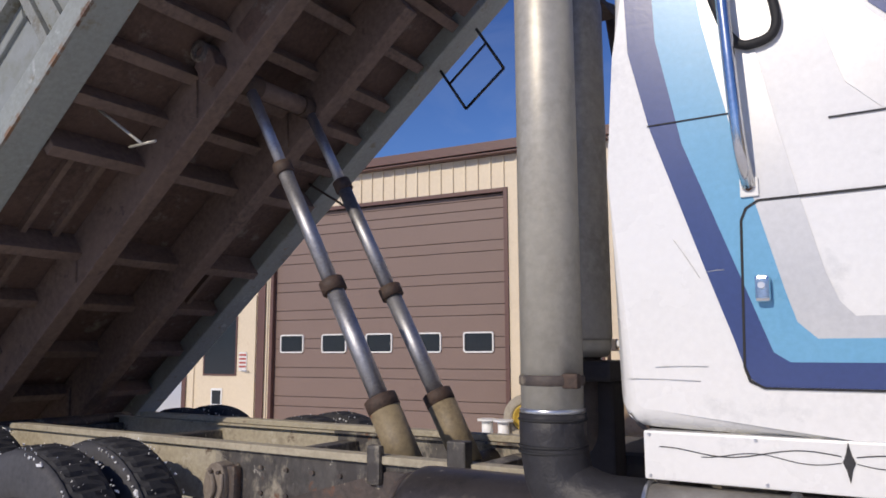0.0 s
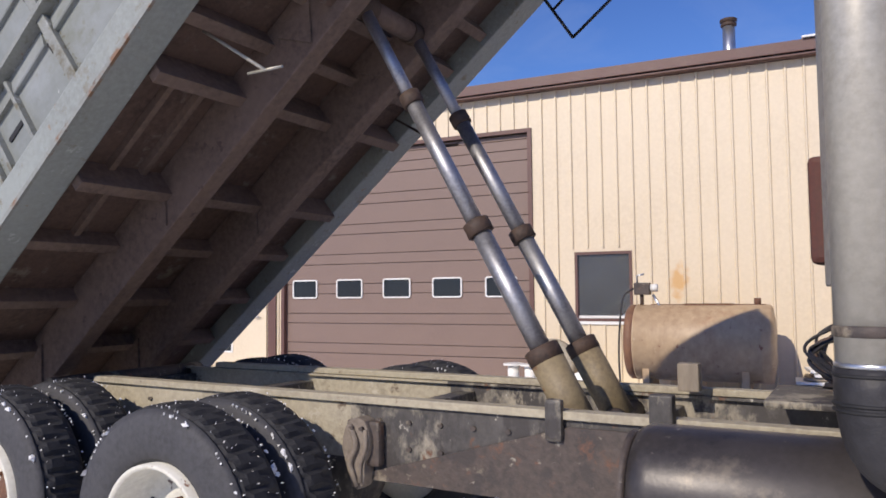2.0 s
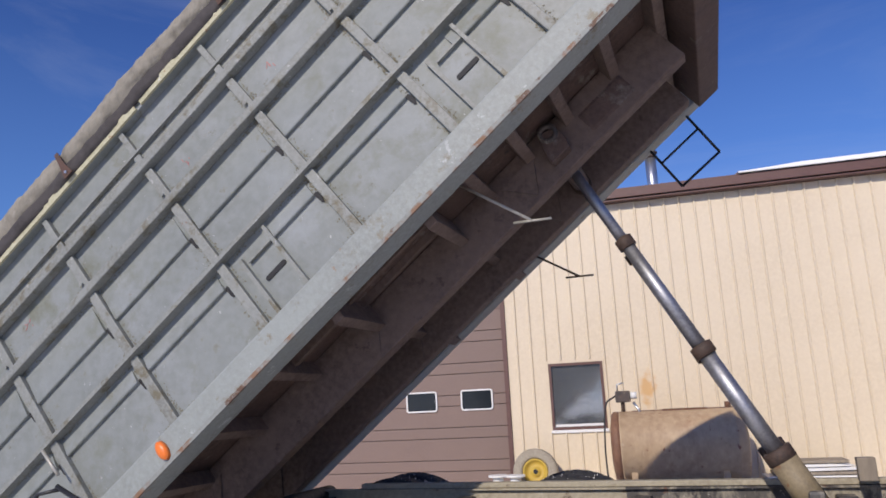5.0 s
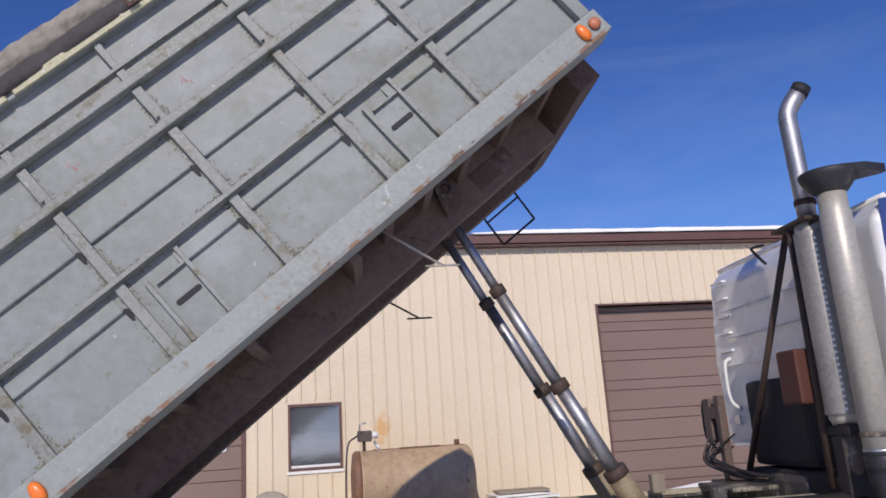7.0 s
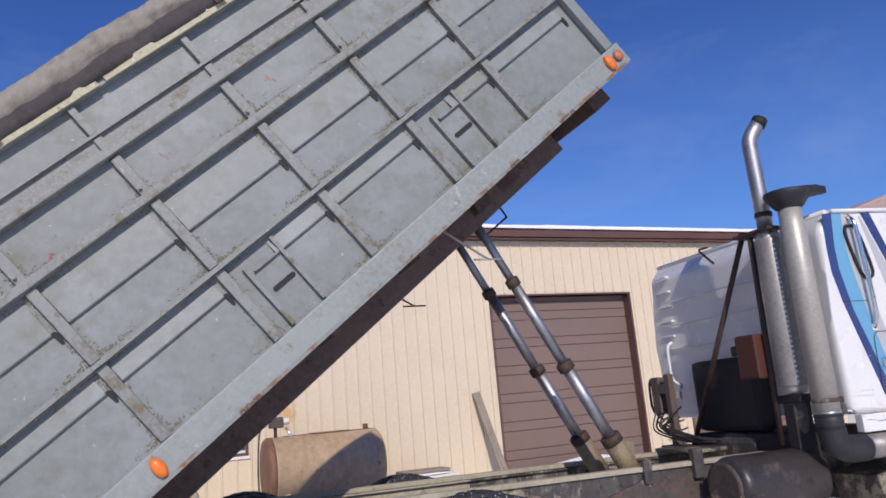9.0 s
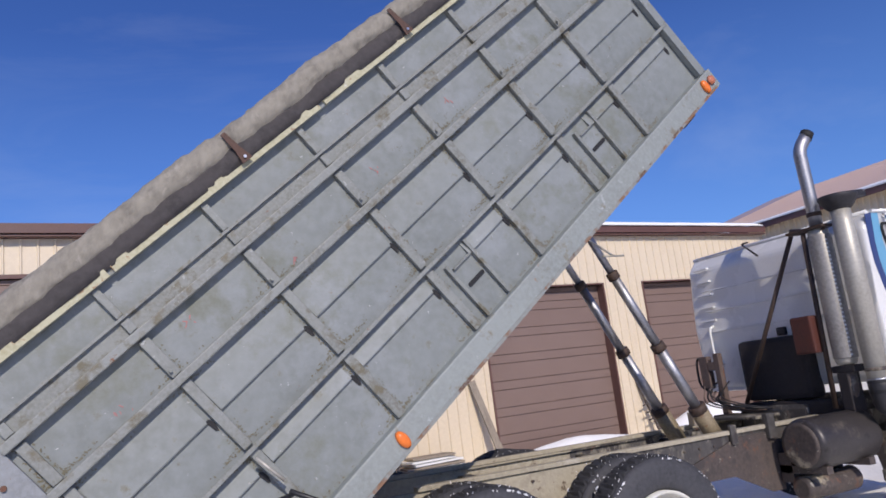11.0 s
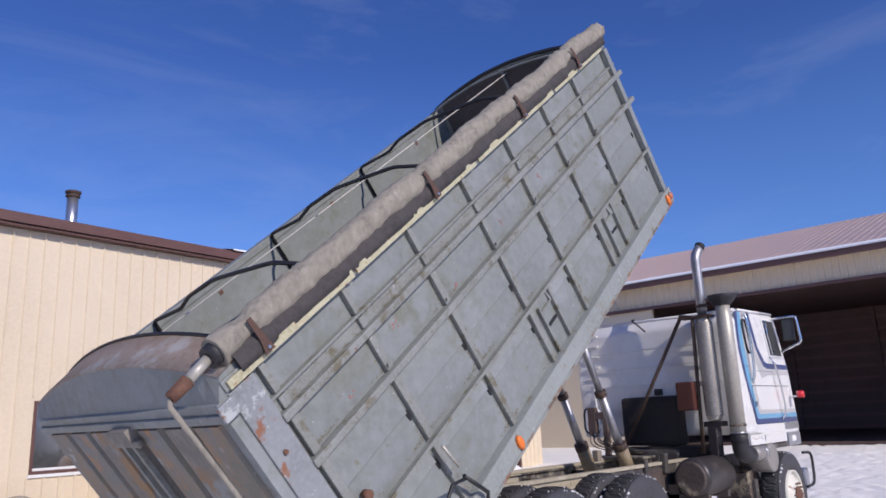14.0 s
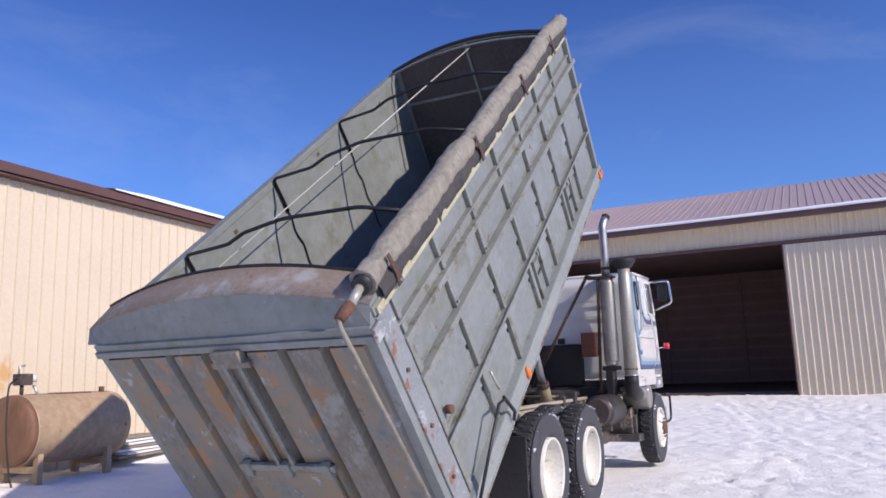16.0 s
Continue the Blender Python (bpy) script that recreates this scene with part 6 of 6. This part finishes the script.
part("clamp_band", lathe(bmesh.new(), [(IR + 0.001, -0.014), (IR + 0.005, -0.010), (IR + 0.005, 0.010), (IR + 0.001, 0.014)], Matrix.Translation((IX, IY, 1.500)), 32), frame_rust, ic, "rusty clamp band")
part("clamp_bolt", boxes((IX + 0.055, IX + 0.10, IY - 0.065, IY - 0.035, 1.480, 1.520), bevel=0.006), collar_steel, ic)
part("clamp_band", lathe(bmesh.new(), [(IR + 0.001, -0.007), (IR + 0.004, -0.005), (IR + 0.004, 0.005), (IR + 0.001, 0.007)], Matrix.Translation((IX, IY, 1.418)), 32), galv, ic, "bright clamp band")
cap_ = part("rain_cap", lathe(bmesh.new(), [(IR - 0.01, 0.0), (0.10, 0.02), (0.150, 0.085), (0.162, 0.115), (0.158, 0.132), (0.01, 0.138)], Matrix.Translation((IX, IY, 2.85)), 32), rubber, ic, "dark grey intake rain cap")
bm = bmesh.new()
prism(bm, [(IX - 0.02, -0.155), (IX + 0.16, -0.13), (IX + 0.36, -0.02), (IX + 0.36, 0.02), (IX + 0.16, 0.13), (IX - 0.02, 0.155)], lambda a, b, d: Vector((a, IY + b, 2.935 + d + 0.12 * max(0, a - IX))), 0.052, 0.008)
part("cap_scoop", bm, rubber, cap_, "dark pointed intake scoop")
part("rubber_elbow", bar(bend([(IX, IY, 1.412), (IX, IY, 1.33), (IX + 0.02, IY, 1.21), (IX + 0.13, IY, 1.165), (IX + 0.26, IY, 1.165)], 6, 0.4), IR + 0.006, 28), rubber, ic, "black ribbed rubber elbow")
for z in (1.395, 1.325, 1.31):
    part("elbow_band", lathe(bmesh.new(), [(IR + 0.006, -0.005), (IR + 0.011, 0.0), (IR + 0.006, 0.005)], Matrix.Translation((IX, IY, z)), 28), seam_black, ic)
part("pipe_band", lathe(bmesh.new(), [(0.086, -0.01), (0.091, -0.008), (0.091, 0.008), (0.086, 0.01)], Matrix.Translation((IX + 0.26, IY, 1.165)) @ Matrix.Rotation(radians(90), 4, "Y"), 24), galv, ic, "bright band")
part("intake_pipe", bar([(IX + 0.24, IY, 1.165), (IX + 0.66, IY, 1.165)], 0.083, 24), shield_steel, ic, "grey intake pipe")
part("pipe_band", lathe(bmesh.new(), [(0.084, -0.012), (0.089, -0.008), (0.089, 0.008), (0.084, 0.012)], Matrix.Translation((IX + 0.60, IY, 1.165)) @ Matrix.Rotation(radians(90), 4, "Y"), 24), galv, ic, "bright band")
part("air_cleaner", bar([(4.30, CR - 0.04, 1.10), (4.30, CR - 0.02, 1.10), (4.30, CR + 0.32, 1.10)], [0.155, 0.17, 0.17], 28), shield_steel, truck, "round grey air cleaner drum")
for a, b in (((MX + 0.03, MY + 0.28, 2.80), (3.44, 0.36, 1.16)), ((MX - 0.07, MY + 0.10, 2.73), (MX - 0.05, MY + 0.16, 1.20)), ((MX - 0.03, MY - 0.08, 2.72), (MX + 0.03, MY + 0.30, 2.80))):
    part("stack_strut", bar([a, b], 0.022, 10), collar_steel, truck, "dark rusty stack strut")
part("strut_plate", boxes((MX - 0.10, MX + 0.06, MY - 0.12, MY + 0.26, 2.745, 2.77), bevel=0.004), collar_steel, truck)
part("stack_base", boxes((MX - 0.06, MX + 0.12, MY - 0.10, MY + 0.12, 1.49, 1.55), bevel=0.012), tunnel_black, truck)
part("stack_stand", boxes((MX - 0.06, MX + 0.10, MY - 0.02, MY + 0.08, 1.05, 1.49), bevel=0.01), tunnel_black, truck)
# fuel tank and steps
TKX, TKY, TKZ = 2.79, -0.80, 0.975
part("fuel_tank", lathe(bmesh.new(), [(0.02, 0.0), (0.155, 0.012), (0.19, 0.03), (0.204, 0.06), (0.206, 0.09), (0.206, 0.71), (0.19, 0.74), (0.02, 0.75)], Matrix.Translation((TKX, TKY, TKZ)) @ Matrix.Rotation(radians(90), 4, "Y"), 40), tank_black, truck, "black scuffed cylindrical fuel tank")
part("tank_end", lathe(bmesh.new(), [(0.148, -0.004), (0.18, 0.004), (0.17, 0.022), (0.02, 0.012)], Matrix.Translation((TKX - 0.007, TKY, TKZ)) @ Matrix.Rotation(radians(90), 4, "Y"), 36), frame_rust, truck, "dusty rusty tank end")
part("tank_bracket", boxes((2.85, 3.45, -0.62, -0.50, 0.66, 0.90), (2.85, 2.92, -0.95, -0.50, 0.74, 0.80), (3.36, 3.43, -0.95, -0.50, 0.74, 0.80)), frame_rust, truck, "rusty tank bracket")
part("step_box", boxes((3.95, 4.30, -1.05, -0.60, 0.50, 0.60), (4.12, 4.22, -0.98, -0.66, 0.60, 0.86), bevel=0.01), frame_dark, truck, "dark step below the cab")
bm = bmesh.new()
prism(bm, [(3.98, 0.94), (4.34, 1.00), (4.42, 0.82), (4.34, 0.60), (4.08, 0.56)], lambda a, b, d: Vector((a, -0.94 + d, b)), 0.42, 0.01)
part("quarter_fender", bm, frame_rust, truck, "dark dirty splash panel behind the front wheel")
part("air_tank", bar([(2.84, -0.68, 0.62), (2.86, -0.68, 0.62), (3.46, -0.68, 0.62), (3.48, -0.68, 0.62)], [0.07, 0.10, 0.10, 0.07], 20), frame_rust, truck, "rusty air tank")
part("mud_flap", boxes((-0.84, -0.82, -1.20, -0.62, 0.28, 1.0), bevel=0.004), rubber, truck, "black rubber mud flap")
part("mud_flap", boxes((-0.84, -0.82, 0.50, 1.08, 0.28, 1.0), bevel=0.004), rubber, truck, "black rubber mud flap")
